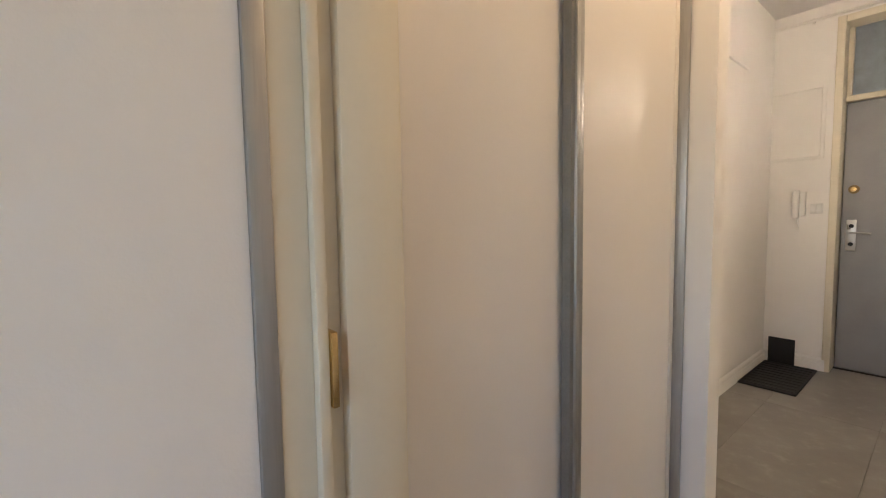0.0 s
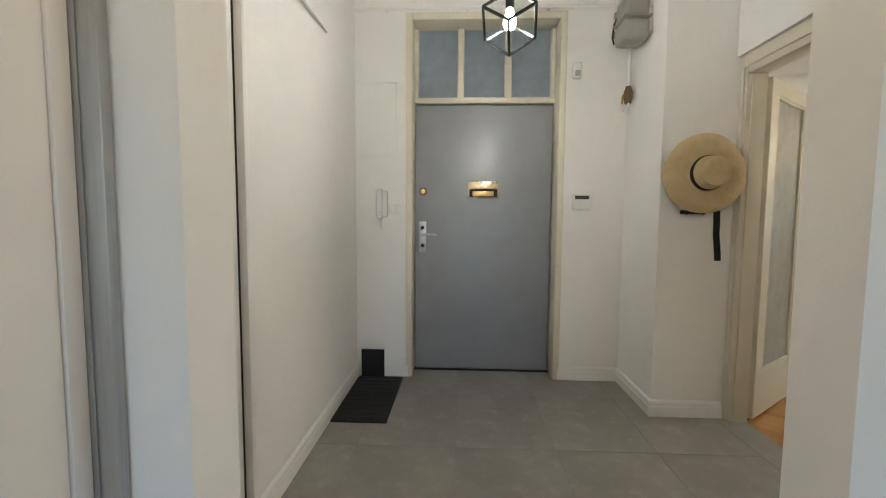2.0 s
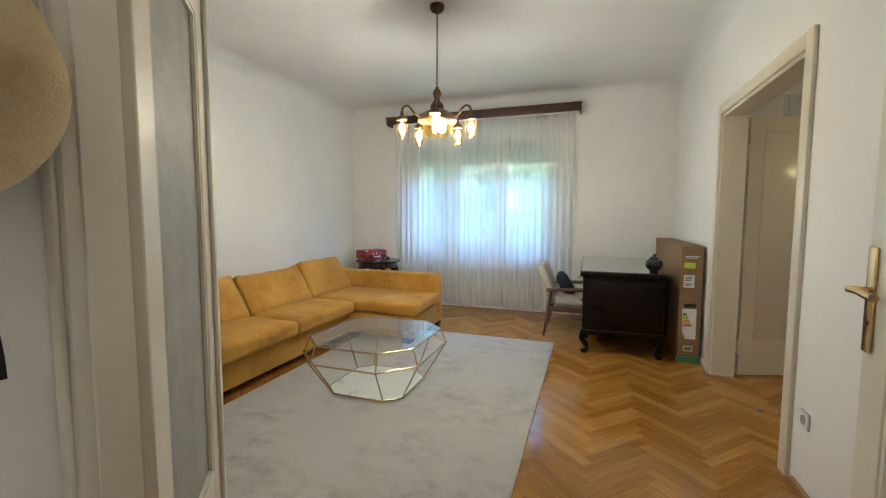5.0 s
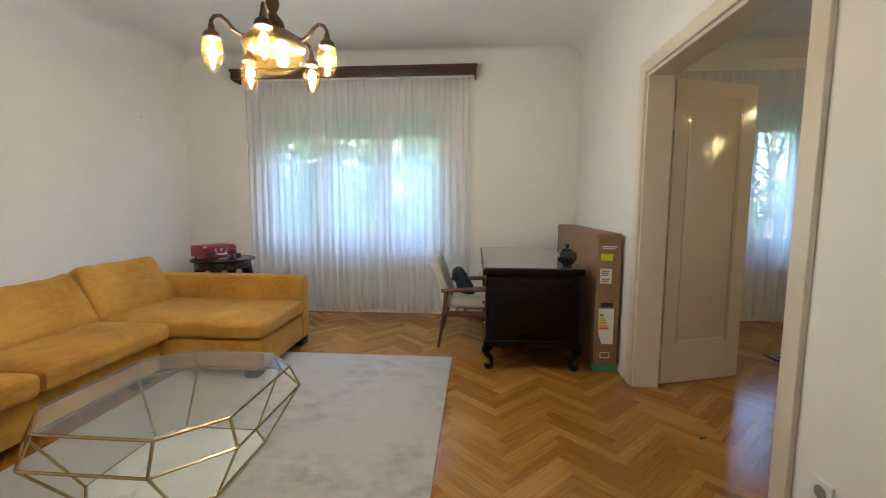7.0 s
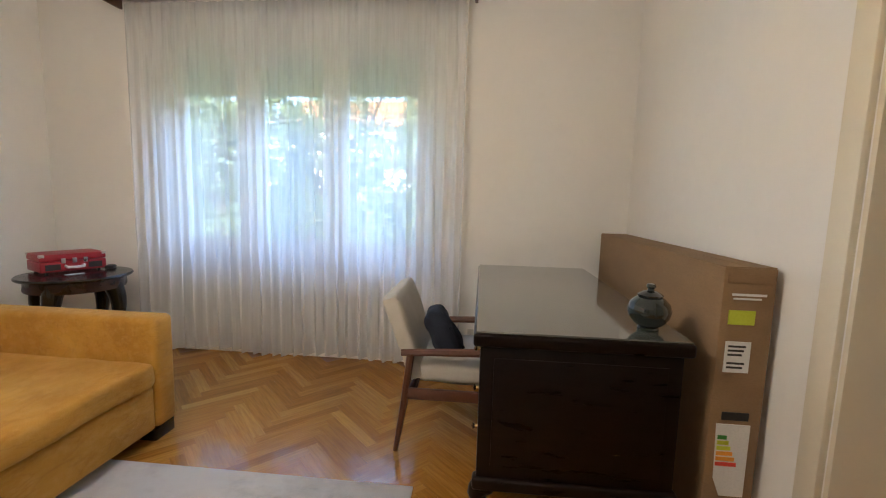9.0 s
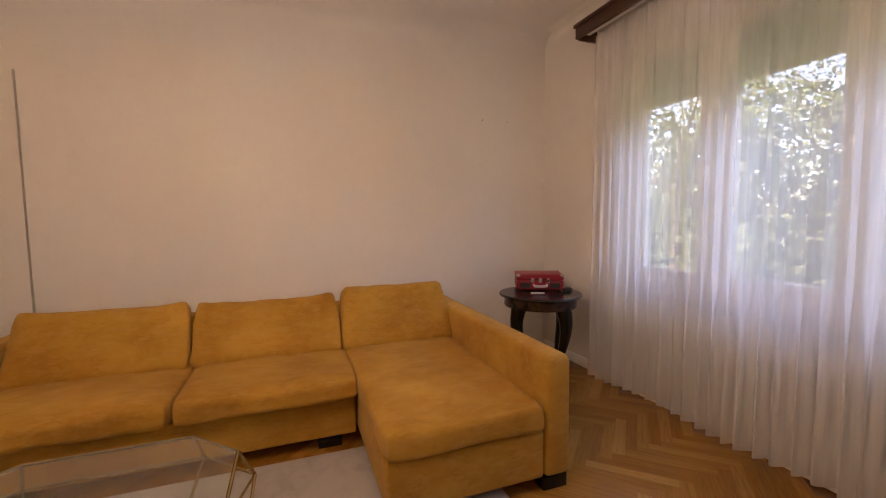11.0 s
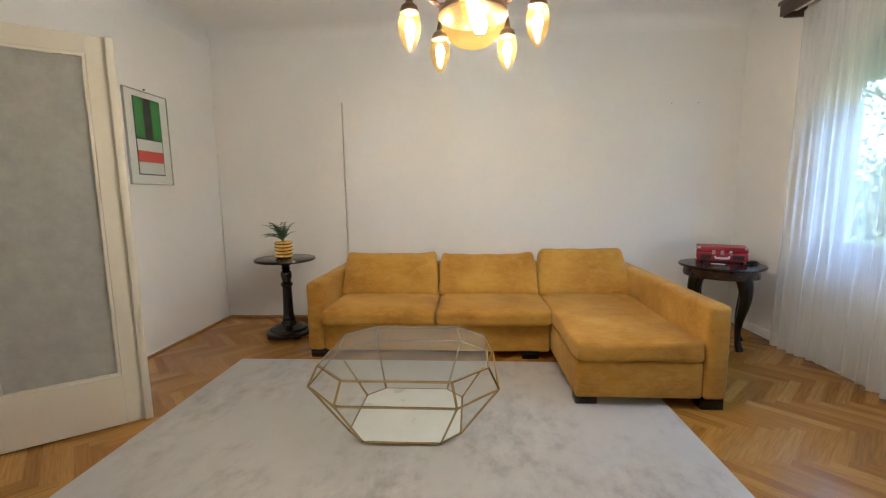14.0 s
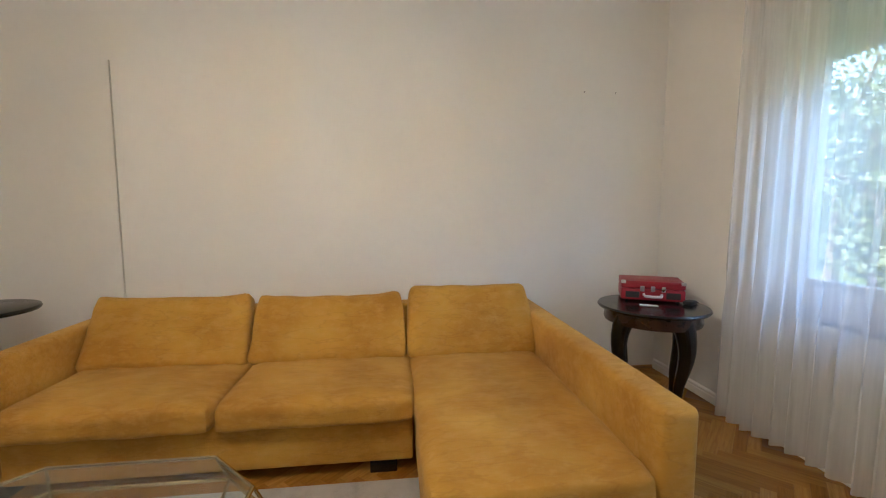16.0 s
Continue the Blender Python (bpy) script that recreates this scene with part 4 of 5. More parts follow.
def pendant():
    p = thing("pendant_lamp", pose(-2.31, 0.692, 0), "black wire cube pendant lamp, lit", "lamp")
    part("canopy", moved(lathe([(0, H), (0.05, H), (0.05, H - 0.02), (0.01, H - 0.03), (0, H - 0.03)], 20), pose(0, 0, 0)), BLACKM, p)
    part("cord", tube([(0, 0, 2.34), (0, 0, H - 0.02)], 0.004), BLACKM, p)
    # a cube standing on its corner
    r = 0.150
    up = Vector((1, 1, 1)).to_track_quat("Z", "Y").to_matrix().inverted()
    a = r / math.sqrt(3)
    spin = Matrix.Rotation(radians(22), 3, "Z")
    vs = [spin @ up @ (Vector((x, y, z)) * a) for x in (-1, 1) for y in (-1, 1) for z in (-1, 1)]
    for i in range(8):
        for j in range(i):
            if abs((vs[i] - vs[j]).length - 2 * a) < 1e-4:
                part("bar", moved(tube([vs[i], vs[j]], 0.0085, 4), pose(0, 0, 2.197)), BLACKM, p)
    part("socket", moved(lathe([(0, 0.06), (0.02, 0.06), (0.022, 0.12), (0.012, 0.145), (0, 0.145)], 16), pose(0, 0, 2.20)), BLACKM, p)
    part("bulb", moved(lathe([(0, -0.036), (0.020, -0.030), (0.030, -0.010), (0.028, 0.012), (0.017, 0.042), (0.014, 0.06), (0, 0.06)], 18), pose(0, 0, 2.20)), PENDBULB, p, "lit warm bulb")


pendant()


def straw_hat():
    """A wide-brimmed straw hat hung flat on the wall: local z points off the wall."""
    h = thing("straw_hat", pose(-2.812, 1.915, 1.538, 0, 90, 0), "wide-brimmed woven straw hat with a black band, hung on the wall", "hat")
    bm = bmesh.new()
    rings = []
    seg = 48
    for i, (r, z) in enumerate([(0.088, 0.10), (0.100, 0.045), (0.112, 0.035), (0.14, 0.036), (0.18, 0.040), (0.217, 0.032), (0.243, 0.016), (0.243, 0.010), (0.217, 0.025), (0.112, 0.027), (0.085, 0.09)]):
        ring = []
        for k in range(seg):
            a = 2 * math.pi * k / seg
            wob = 0.016 * math.sin(2 * a + 0.6) * (r / 0.26) ** 2 + 0.006 * math.sin(5 * a)* (r / 0.26) ** 2
            ring.append(bm.verts.new((r * math.cos(a) * 0.97, r * math.sin(a) * 1.0, z + max(wob, -0.012))))
        rings.append(ring)
    for a, b in zip(rings, rings[1:] + rings[:1]):
        for k in range(seg):
            bm.faces.new((a[k], a[(k + 1) % seg], b[(k + 1) % seg], b[k]))
    bmesh.ops.recalc_face_normals(bm, faces=bm.faces[:])
    part("brim", bm, STRAW, h)
    crown = lathe([(0.101, 0.036), (0.097, 0.08), (0.090, 0.118), (0.080, 0.134), (0.062, 0.139), (0.036, 0.130), (0.0, 0.122)], 40)
    part("crown", crown, STRAW, h)
    part("band", lathe([(0.1005, 0.040), (0.1035, 0.043), (0.1015, 0.071), (0.0985, 0.071)], 40), RIBBON, h, "black ribbon band")
    bm = bmesh.new()
    pts = [(0.20, 0.03), (0.24, 0.032), (0.30, 0.036), (0.36, 0.038), (0.42, 0.046), (0.48, 0.050), (0.52, 0.050)]
    strip = []
    for i, (d, y) in enumerate(pts):
        y = y + 0.045
        z = 0.016 + 0.004 * math.sin(i * 1.3)
        strip.append([bm.verts.new((d, y - 0.018, z)), bm.verts.new((d, y + 0.018, z + 0.004)), bm.verts.new((d, y + 0.018, z + 0.007)), bm.verts.new((d, y - 0.018, z + 0.003))])
    for a, b in zip(strip, strip[1:]):
        for k in range(4):
            bm.faces.new((a[k], a[(k + 1) % 4], b[(k + 1) % 4], b[k]))
    bm.faces.new(strip[0])
    bm.faces.new(strip[-1])
    bmesh.ops.recalc_face_normals(bm, faces=bm.faces[:])
    part("ribbon_tail", bm, RIBBON, h, "hanging black ribbon")
    part("hook", tube([(-0.06, 0, -0.073), (-0.06, 0, 0.03), (-0.075, 0, 0.035)], 0.006), BLACKM, h, "black coat hook")


straw_hat()

hooks = thing("coat_hooks", pose(-2.885, 1.90, 1.31), "small black metal coat hooks behind the hat", "hooks")
part("rail", rbox(0, 0.008, -0.075, 0.075, -0.012, 0.012, 0.003), BLACKM, hooks)
for y in (-0.05, 0.05):
    part("hook", tube([(0.006, y, 0.0), (0.035, y, -0.012), (0.05, y, -0.006), (0.056, y, 0.012)], [0.006, 0.006, 0.006, 0.008]), BLACKM, hooks)

# ---- living room ----


def curtain(name, x0, x1, z0, z1, y, seed, folds, label):
    c = thing(name, pose(0, 0, 0), label, "curtain")
    bm = bmesh.new()
    nx, nz = int((x1 - x0) * 130), 26
    rnd = random.Random(seed)
    ph = [rnd.uniform(0, 6.28) for _ in range(5)]
    grid = []
    for j in range(nz + 1):
        v = j / nz
        row = []
        for i in range(nx + 1):
            u = i / nx
            x = x0 + (x1 - x0) * u
            w = u * folds * 2 * math.pi + 1.2 * math.sin(u * 9 + ph[0]) + 0.5 * math.sin(u * 23 + ph[1])
            low = max(0.0, min(1.0, (0.34 - v) / 0.10))
            amp = 0.008 + 0.006 * (1 - v) + 0.021 * low
            dy = amp * math.sin(w) + 0.003 * math.sin(w * 2.3 + ph[2] + v * 1.5) + 0.012 * (1 - v) * math.sin(u * 14 + ph[3])
            row.append(bm.verts.new((x + 0.006 * math.sin(w * 0.5 + v * 3), y + dy - 0.03 * (1 - v), z0 + (z1 - z0) * v + (0.012 * math.sin(u * 17 + ph[4]) if j == 0 else 0))))
        grid.append(row)
    for a, b in zip(grid, grid[1:]):
        for i in range(nx):
            bm.faces.new((a[i], a[i + 1], b[i + 1], b[i]))
    part("voile", bm, VOILE, c, "sheer white voile in soft folds")
    return c


curtain("sheer_curtain", -4.56, -2.05, 0.05, 2.605, 7.245, 3, 29, "floor-length sheer white curtain drawn across the window")
curtain("sheer_curtain", 0.10, 1.63, 0.03, 2.62, 7.245, 5, 14, "floor-length sheer white curtain in the second room")
pel = thing("curtain_pelmet", pose(0, 0, 0), "dark brown wooden curtain pelmet above the window", "pelmet")
part("board", rbox(-4.672, -1.988, 7.150, 7.175, 2.607, 2.710, 0.006), PELMET, pel)
part("top", boxes((-4.668, -1.992, 7.1755, 7.338, 2.690, 2.708)), PELMET, pel, "", False)
part("moulding", rbox(-4.680, -1.980, 7.136, 7.1495, 2.688, 2.716, 0.005), PELMET, pel)
for x in (-4.67, -2.012):
    part("end_cap", rbox(x, x + 0.022, 7.1755, 7.338, 2.600, 2.689, 0.004), PELMET, pel)
part("rail", boxes((-4.64, -2.02, 7.232, 7.258, 2.640, 2.660)), WHITE, pel, "", False)

rad = thing("radiator", pose(0, 0, 0), "white column radiator below the window behind the curtain", "radiator")
for i in range(27):
    x = -4.12 + i * 0.062
    part("column", rbox(x - 0.022, x + 0.022, 7.275, 7.325, 0.12, 0.63, 0.012), WHITE, rad)
part("header", tube([(-4.14, 7.30, 0.57), (-2.49, 7.30, 0.57)], 0.018), WHITE, rad)
part("header", tube([(-4.14, 7.30, 0.18), (-2.49, 7.30, 0.18)], 0.018), WHITE, rad)
part("supply_pipe", tube([(-2.49, 7.30, 0.18), (-2.40, 7.30, 0.18), (-2.38, 7.30, 0.10), (-2.38, 7.30, 0.0)], 0.010), WHITE, rad)


def chandelier(x, y, rise, bulb):
    """A five-arm chandelier; rise shortens its chain."""
    c = thing("chandelier", pose(x, y, rise), "bronze five-arm chandelier with lit amber glass shades", "chandelier")
    part("canopy", moved(lathe([(0, 0), (0.055, 0), (0.058, -0.02), (0.045, -0.045), (0.015, -0.06), (0, -0.06)], 24), pose(0, 0, H - rise)), BRONZE, c)
    z = 2.865 - rise
    i = 0
    while z > 2.30:
        link_pts = [(0.008 * math.cos(a), 0, 0.016 * math.sin(a)) for a in [k * math.pi / 5 for k in range(11)]]
        part("chain_link", moved(tube(link_pts, 0.0028, 5), pose(0, 0, z, 0, 0, 90 * (i % 2))), BRONZE, c)
        z -= 0.0255
        i += 1
    part("stem", lathe([(0, 2.305), (0.010, 2.30), (0.014, 2.285), (0.030, 2.265), (0.034, 2.245), (0.026, 2.222), (0.018, 2.205), (0.026, 2.190), (0.048, 2.165), (0.055, 2.14), (0.05, 2.125), (0.075, 2.115), (0.125, 2.085), (0.150, 2.055), (0.152, 2.035), (0.144, 2.03), (0.0, 2.03)], 32), BRONZE, c, "turned dark bronze body")
    bowl = part("bowl", lathe([(0.144, 2.032), (0.146, 2.02), (0.138, 1.985), (0.112, 1.945), (0.070, 1.918), (0.0, 1.909)][::1], 32), SHADE, c, "amber glass bowl")
    part("bulb", moved(lathe([(0, -0.035), (0.022, -0.026), (0.03, 0), (0.022, 0.03), (0.012, 0.05), (0, 0.05)], 14), pose(0.03, 0.03, 1.985)), bulb, bowl, "lit bulb")
    for k in range(5):
        a = radians(-1.0 + 72 * k)
        d = Vector((math.cos(a), math.sin(a), 0))
        R = 0.278
        pts = [d * r + Vector((0, 0, z)) for r, z in ((0.11, 2.075), (0.15, 2.066), (0.185, 2.085), (0.208, 2.118), (0.235, 2.138), (0.263, 2.13), (0.278, 2.105), (0.278, 2.075))]
        arm = part("arm", tube(pts, [0.010, 0.010, 0.010, 0.009, 0.009, 0.009, 0.009, 0.010], 10), BRONZE, c, "curved bronze arm")
        part("cup", moved(lathe([(0, 0.06), (0.012, 0.06), (0.016, 0.035), (0.034, 0.02), (0.041, 0.0), (0.038, -0.006), (0, -0.006)], 20), pose(*(d * R), 0) @ pose(0, 0, 2.030)), BRONZE, arm)
        sh = part("shade", moved(lathe([(0.036, 0.0), (0.045, -0.025), (0.049, -0.055), (0.045, -0.090), (0.032, -0.124), (0.012, -0.153), (0, -0.160)], 28), pose(*(d * R), 0) @ pose(0, 0, 2.028)), SHADE, arm, "pointed amber glass shade")
        part("bulb", moved(lathe([(0, -0.092), (0.012, -0.086), (0.020, -0.070), (0.019, -0.050), (0.010, -0.030), (0, -0.026)], 16), pose(*(d * R), 0) @ pose(0, 0, 2.028)), bulb, sh, "lit bulb")
    return c


chandelier(-3.015, 4.770, 0.008, BULB)
# a smaller-lit twin hangs in the second room and shows in the gloss of the door leaf
chandelier(1.38, 4.83, 0.20, DIMBULB)


def corner_sofa():
    s = thing("corner_sofa", pose(0, 0, 0), "ochre velvet corner sofa with chaise and three back cushions", "sofa")
    xb, xf, xc = -5.30, -4.215, -3.49
    y0, y1 = 3.462, 6.242
    V = VELVET
    part("left_armrest", rbox(xb + 0.02, xf, y0, y0 + 0.135, 0.065, 0.615, 0.035, 4), V, s)
    part("right_armrest", rbox(xb + 0.02, xc + 0.005, y1 - 0.135, y1, 0.065, 0.632, 0.03, 4), V, s)
    part("back_frame", rbox(xb, xb + 0.16, y0 + 0.137, y1 - 0.137, 0.065, 0.62, 0.03, 3), V, s)
    part("seat_base", rbox(xb + 0.17, xf - 0.012, y0 + 0.137, 5.36, 0.068, 0.285, 0.012, 3), V, s)
    part("chaise_base", rbox(xb + 0.17, xc - 0.004, 5.375, y1 - 0.137, 0.068, 0.292, 0.018, 3), V, s)
    w = 0.885
    for k in range(2):
        yc = y0 + 0.140 + w * (k + 0.5)
        part("seat_cushion", moved(cushion(0.86, w - 0.006, 0.135, 0.012, 0.045, k + 1), pose((-4.93 - 4.195) / 2 - 0.005, yc, 0.284)), V, s)
    part("chaise_cushion", moved(cushion(1.52, 0.738, 0.135, 0.010, 0.04, 5, 16), pose((-4.99 + xc + 0.012) / 2, 5.738, 0.290)), V, s)
    for yc, wy, zt, k in ((4.04, 0.85, 0.42, 1), (4.91, 0.86, 0.41, 2), (5.735, 0.765, 0.435, 3)):
        m = pose(-4.625, yc, 0.425, 0, -119, 0)
        # cushions lean back against the frame
        part("back_cushion", moved(cushion(zt, wy, 0.15, 0.022, 0.034, k + 10, 22, 0.05, 0.028 if k < 3 else 0.006), m @ pose(zt / 2, 0, 0, 0, 0, 0)), V, s)
    for x, y in ((xf - 0.09, y0 + 0.075), (xc - 0.07, y1 - 0.075), (xc - 0.10, 5.45), (xf - 0.09, 5.22), (xb + 0.1, y0 + 0.08), (xb + 0.1, y1 - 0.08)):
        part("foot", rbox(x - 0.035, x + 0.06, y - 0.065, y + 0.065, 0.0, 0.07, 0.006), EBONY, s, "dark block foot")


corner_sofa()


def coffee_table():
    t = thing("coffee_table", pose(-3.362, 4.398, 0.014), "octagonal glass coffee table with a faceted gold wire frame", "table")

    def octagon(hx, hy, c, z):
        return [Vector((x, y, z)) for x, y in ((hx, -hy + c), (hx, hy - c), (hx - c, hy), (-hx + c, hy), (-hx, hy - c), (-hx, -hy + c), (-hx + c, -hy), (hx - c, -hy))]

    top, mid, low = octagon(0.415, 0.443, 0.178, 0.394), octagon(0.455, 0.495, 0.205, 0.285), octagon(0.30, 0.30, 0.100, 0.012)
    for ring in (top, mid, low):
        for i in range(8):
            part("bar", tube([ring[i], ring[(i + 1) % 8]], 0.006, 6), GOLD, t)
    for i in range(8):
        part("strut", tube([top[i], mid[i]], 0.006, 6), GOLD, t)
        part("strut", tube([mid[i], low[i]], 0.006, 6), GOLD, t)
    top_pts = octagon(0.411, 0.439, 0.178, 0)
    part("glass_top", prism([(p.x, p.y) for p in top_pts], 0.396, 0.404), GLASS, t, "clear glass top", False)
    low_pts = octagon(0.294, 0.294, 0.100, 0)
    part("base_shelf", prism([(p.x, p.y) for p in low_pts], 0.008, 0.016), STONE, t, "pale base slab", False)


coffee_table()

rug_ob = thing("area_rug", pose(0, 0, 0), "pale silver-grey short-pile rug on the parquet", "rug")
bm = rbox(-4.172, -2.165, 2.938, 5.93, 0.001, 0.013, 0.004, 2)
part("woven_field", bm, RUG, rug_ob)


def pedestal_table():
    t = thing("pedestal_table", pose(-4.79, 3.055, 0), "small round black pedestal table with a turned column", "table")
    part("top", lathe([(0, 0.700), (0.235, 0.700), (0.262, 0.706), (0.268, 0.716), (0.264, 0.728), (0.25, 0.732), (0, 0.732)], 48), EBONY, t, "glossy round black top")
    part("column", lathe([(0.0, 0.10), (0.075, 0.10), (0.068, 0.13), (0.056, 0.15), (0.060, 0.165), (0.050, 0.18), (0.046, 0.22), (0.040, 0.46), (0.052, 0.475), (0.053, 0.49), (0.038, 0.51), (0.042, 0.53), (0.050, 0.57), (0.046, 0.60), (0.030, 0.62), (0.042, 0.632), (0.030, 0.645), (0.06, 0.685), (0.065, 0.70), (0, 0.70)], 28), EBONY, t, "turned black column")
    part("base", lathe([(0, 0.012), (0.19, 0.012), (0.205, 0.022), (0.205, 0.045), (0.190, 0.055), (0.165, 0.06), (0.160, 0.078), (0.125, 0.088), (0.10, 0.105), (0, 0.11)], 32), EBONY, t, "stepped black foot")
    for k in range(4):
        a = radians(45 + 90 * k)
        part("foot", moved(rbox(-0.035, 0.035, -0.03, 0.03, 0, 0.03, 0.01), pose(0.17 * math.cos(a), 0.17 * math.sin(a), 0, 0, 0, math.degrees(a))), EBONY, t)


pedestal_table()


def potted_palm():
    p = thing("potted_palm", pose(-4.76, 3.060, 0.732), "small palm in a beaded shiny gold pot", "plant")
    prof = [(0, 0.0), (0.062, 0.0)]
    for i in range(5):
        z = 0.004 + i * 0.030
        prof += [(0.066, z + 0.002), (0.077, z + 0.006), (0.082, z + 0.014), (0.077, z + 0.022), (0.066, z + 0.027)]
    prof += [(0.070, 0.155), (0.062, 0.155), (0.060, 0.14), (0, 0.14)]
    bm = lathe(prof, 96)
    for v in bm.verts:
        r = math.hypot(v.co.x, v.co.y)
        if r > 0.067:
            # beads stand out round each rib
            k = 1 - 0.15 * (0.5 - 0.5 * math.cos(16 * math.atan2(v.co.y, v.co.x)))
            v.co.x, v.co.y = v.co.x * k, v.co.y * k
    pot = part("pot", bm, POTGOLD, p, "shiny gold pot with rows of beads")
    part("soil", moved(lathe([(0, 0.0), (0.060, 0.0), (0.055, 0.006), (0, 0.008)], 20), pose(0, 0, 0.140)), SOIL, p)
    rnd = random.Random(4)
    for k in range(21):
        a = rnd.uniform(0, 6.28)
        reach, rise = rnd.uniform(0.03, 0.16), rnd.uniform(0.09, 0.215)
        if k == 0:
            a, reach, rise = -1.7, 0.17, 0.19
        bm = bmesh.new()
        stem = []
        for i in range(9):
            s = i / 8
            c = Vector((math.cos(a) * reach * s ** 1.3, math.sin(a) * reach * s ** 1.3, 0.14 + rise * (s ** 0.75) - 0.03 * s ** 3))
            stem.append(c)
        fr = tube(stem, [0.0022] * 6 + [0.0016] * 3, 5)
        leafs = [fr]
        for i in range(2, 9):
            for sgn in (-1, 1):
                c = stem[i]
                dirv = (stem[i] - stem[i - 1]).normalized()
                sidev = Vector((-math.sin(a), math.cos(a), 0)) * sgn
                tip = c + (dirv * 0.6 + sidev * 0.8 + Vector((0, 0, -0.15))).normalized() * rnd.uniform(0.028, 0.045)
                wv = dirv * 0.0055
                lb = bmesh.new()
                mid = c.lerp(tip, 0.45) + Vector((0, 0, 0.004))
                v = [lb.verts.new(q) for q in (c, mid - wv, tip, mid + wv, mid + Vector((0, 0, -0.002)))]
                lb.faces.new((v[0], v[1], v[4]))
                lb.faces.new((v[1], v[2], v[4]))
                lb.faces.new((v[2], v[3], v[4]))
                lb.faces.new((v[3], v[0], v[4]))
                leafs.append(lb)
        part("frond", merge(*leafs), LEAF, p)


potted_palm()


def cabriole(h, top_r=0.035, knee=0.05):
    """A cabriole leg bowed along +x, its top centre at the origin."""
    pts, rs = [], []
    for i in range(13):
        s = i / 12
        x = knee * math.sin(math.pi * min(1, s * 1.6)) ** 1.0 * (1 - s) - 0.015 * s + (0.035 * ((s - 0.85) / 0.15) ** 1.5 if s > 0.85 else 0)
        pts.append((x, 0, -h * s))
        rs.append(top_r * (1 - 0.68 * min(1, s * 1.25) ** 0.8) + (0.010 * ((s - 0.85) / 0.15) if s > 0.85 else 0))
    return tube(pts, rs, 10)


def side_table():
    t = thing("side_table", pose(-4.665, 6.845, 0), "round dark mahogany side table with cabriole legs", "table")
    part("top", lathe([(0, 0.655), (0.285, 0.655), (0.308, 0.662), (0.315, 0.672), (0.308, 0.682), (0.0, 0.684)], 48), EBONY, t, "glossy dark round top")
    part("apron", lathe([(0.255, 0.585), (0.27, 0.585), (0.275, 0.60), (0.27, 0.654), (0.255, 0.654)], 40), MAHOGT, t, "red-brown mahogany apron")
    for k in range(4):
        a = 14 + 90 * k
        part("leg", moved(cabriole(0.61, 0.062, 0.055), pose(0, 0, 0, 0, 0, a) @ pose(0.215, 0, 0.612)), EBONY, t, "black cabriole leg")


side_table()


def record_player():
    m = pose(-4.815, 6.925, 0.684, 0, 0, -26)
    p = thing("suitcase_record_player", m, "closed red suitcase record player with white handle", "record player")
    # front faces +x
    part("body", rbox(-0.13, 0.13, -0.18, 0.18, 0.012, 0.082, 0.008, 3), REDCASE, p, "red leatherette lower case")
    part("lid", rbox(-0.13, 0.13, -0.18, 0.18, 0.085, 0.130, 0.008, 3), REDCASE, p, "red leatherette lid")
    part("handle", tube([(0.132, -0.05, 0.05), (0.155, -0.045, 0.042), (0.157, 0, 0.040), (0.155, 0.045, 0.042), (0.132, 0.05, 0.05)], 0.009, 8), PLASTIC, p, "white carrying handle")
    for y in (-0.115, 0.115):
        part("speaker_grille", rbox(0.129, 0.133, y - 0.04, y + 0.04, 0.025, 0.065, 0.002, 1), BLACKP, p, "black speaker grille")
    for y in (-0.06, 0.0, 0.06):
        part("latch", rbox(0.130, 0.136, y - 0.012, y + 0.012, 0.068, 0.102, 0.003), STEEL, p, "chrome latch")
    for x in (-0.118, 0.118):
        for y in (-0.168, 0.168):
            part("corner_cap", rbox(x - 0.0145, x + 0.0145, y - 0.0145, y + 0.0145, 0.112, 0.1325, 0.006), STEEL, p, "chrome corner cap")
            part("foot", moved(lathe([(0, 0), (0.01, 0), (0.01, 0.013), (0, 0.013)], 10), pose(x * 0.85, y * 0.85, 0)), RUBBER, p)


record_player()
ad = thing("power_adapter", pose(-4.62, 7.06, 0.684, 0, 0, 30), "small black power adapter lying on the side table", "adapter")
part("body", rbox(-0.025, 0.025, -0.04, 0.04, 0, 0.025, 0.006), BLACKM, ad)
part("cable", tube([(0.0, 0.04, 0.012), (0.02, 0.07, 0.006), (-0.02, 0.10, 0.005), (-0.08, 0.09, 0.005)], 0.003), BLACKM, ad)
slip = thing("paper_slip", pose(-4.63, 6.80, 0.6845, 0, 0, -26), "small white paper slip on the side table", "paper")
part("sheet", boxes((-0.02, 0.02, -0.05, 0.05, 0.0005, 0.002)), PAPER, slip, "", False)


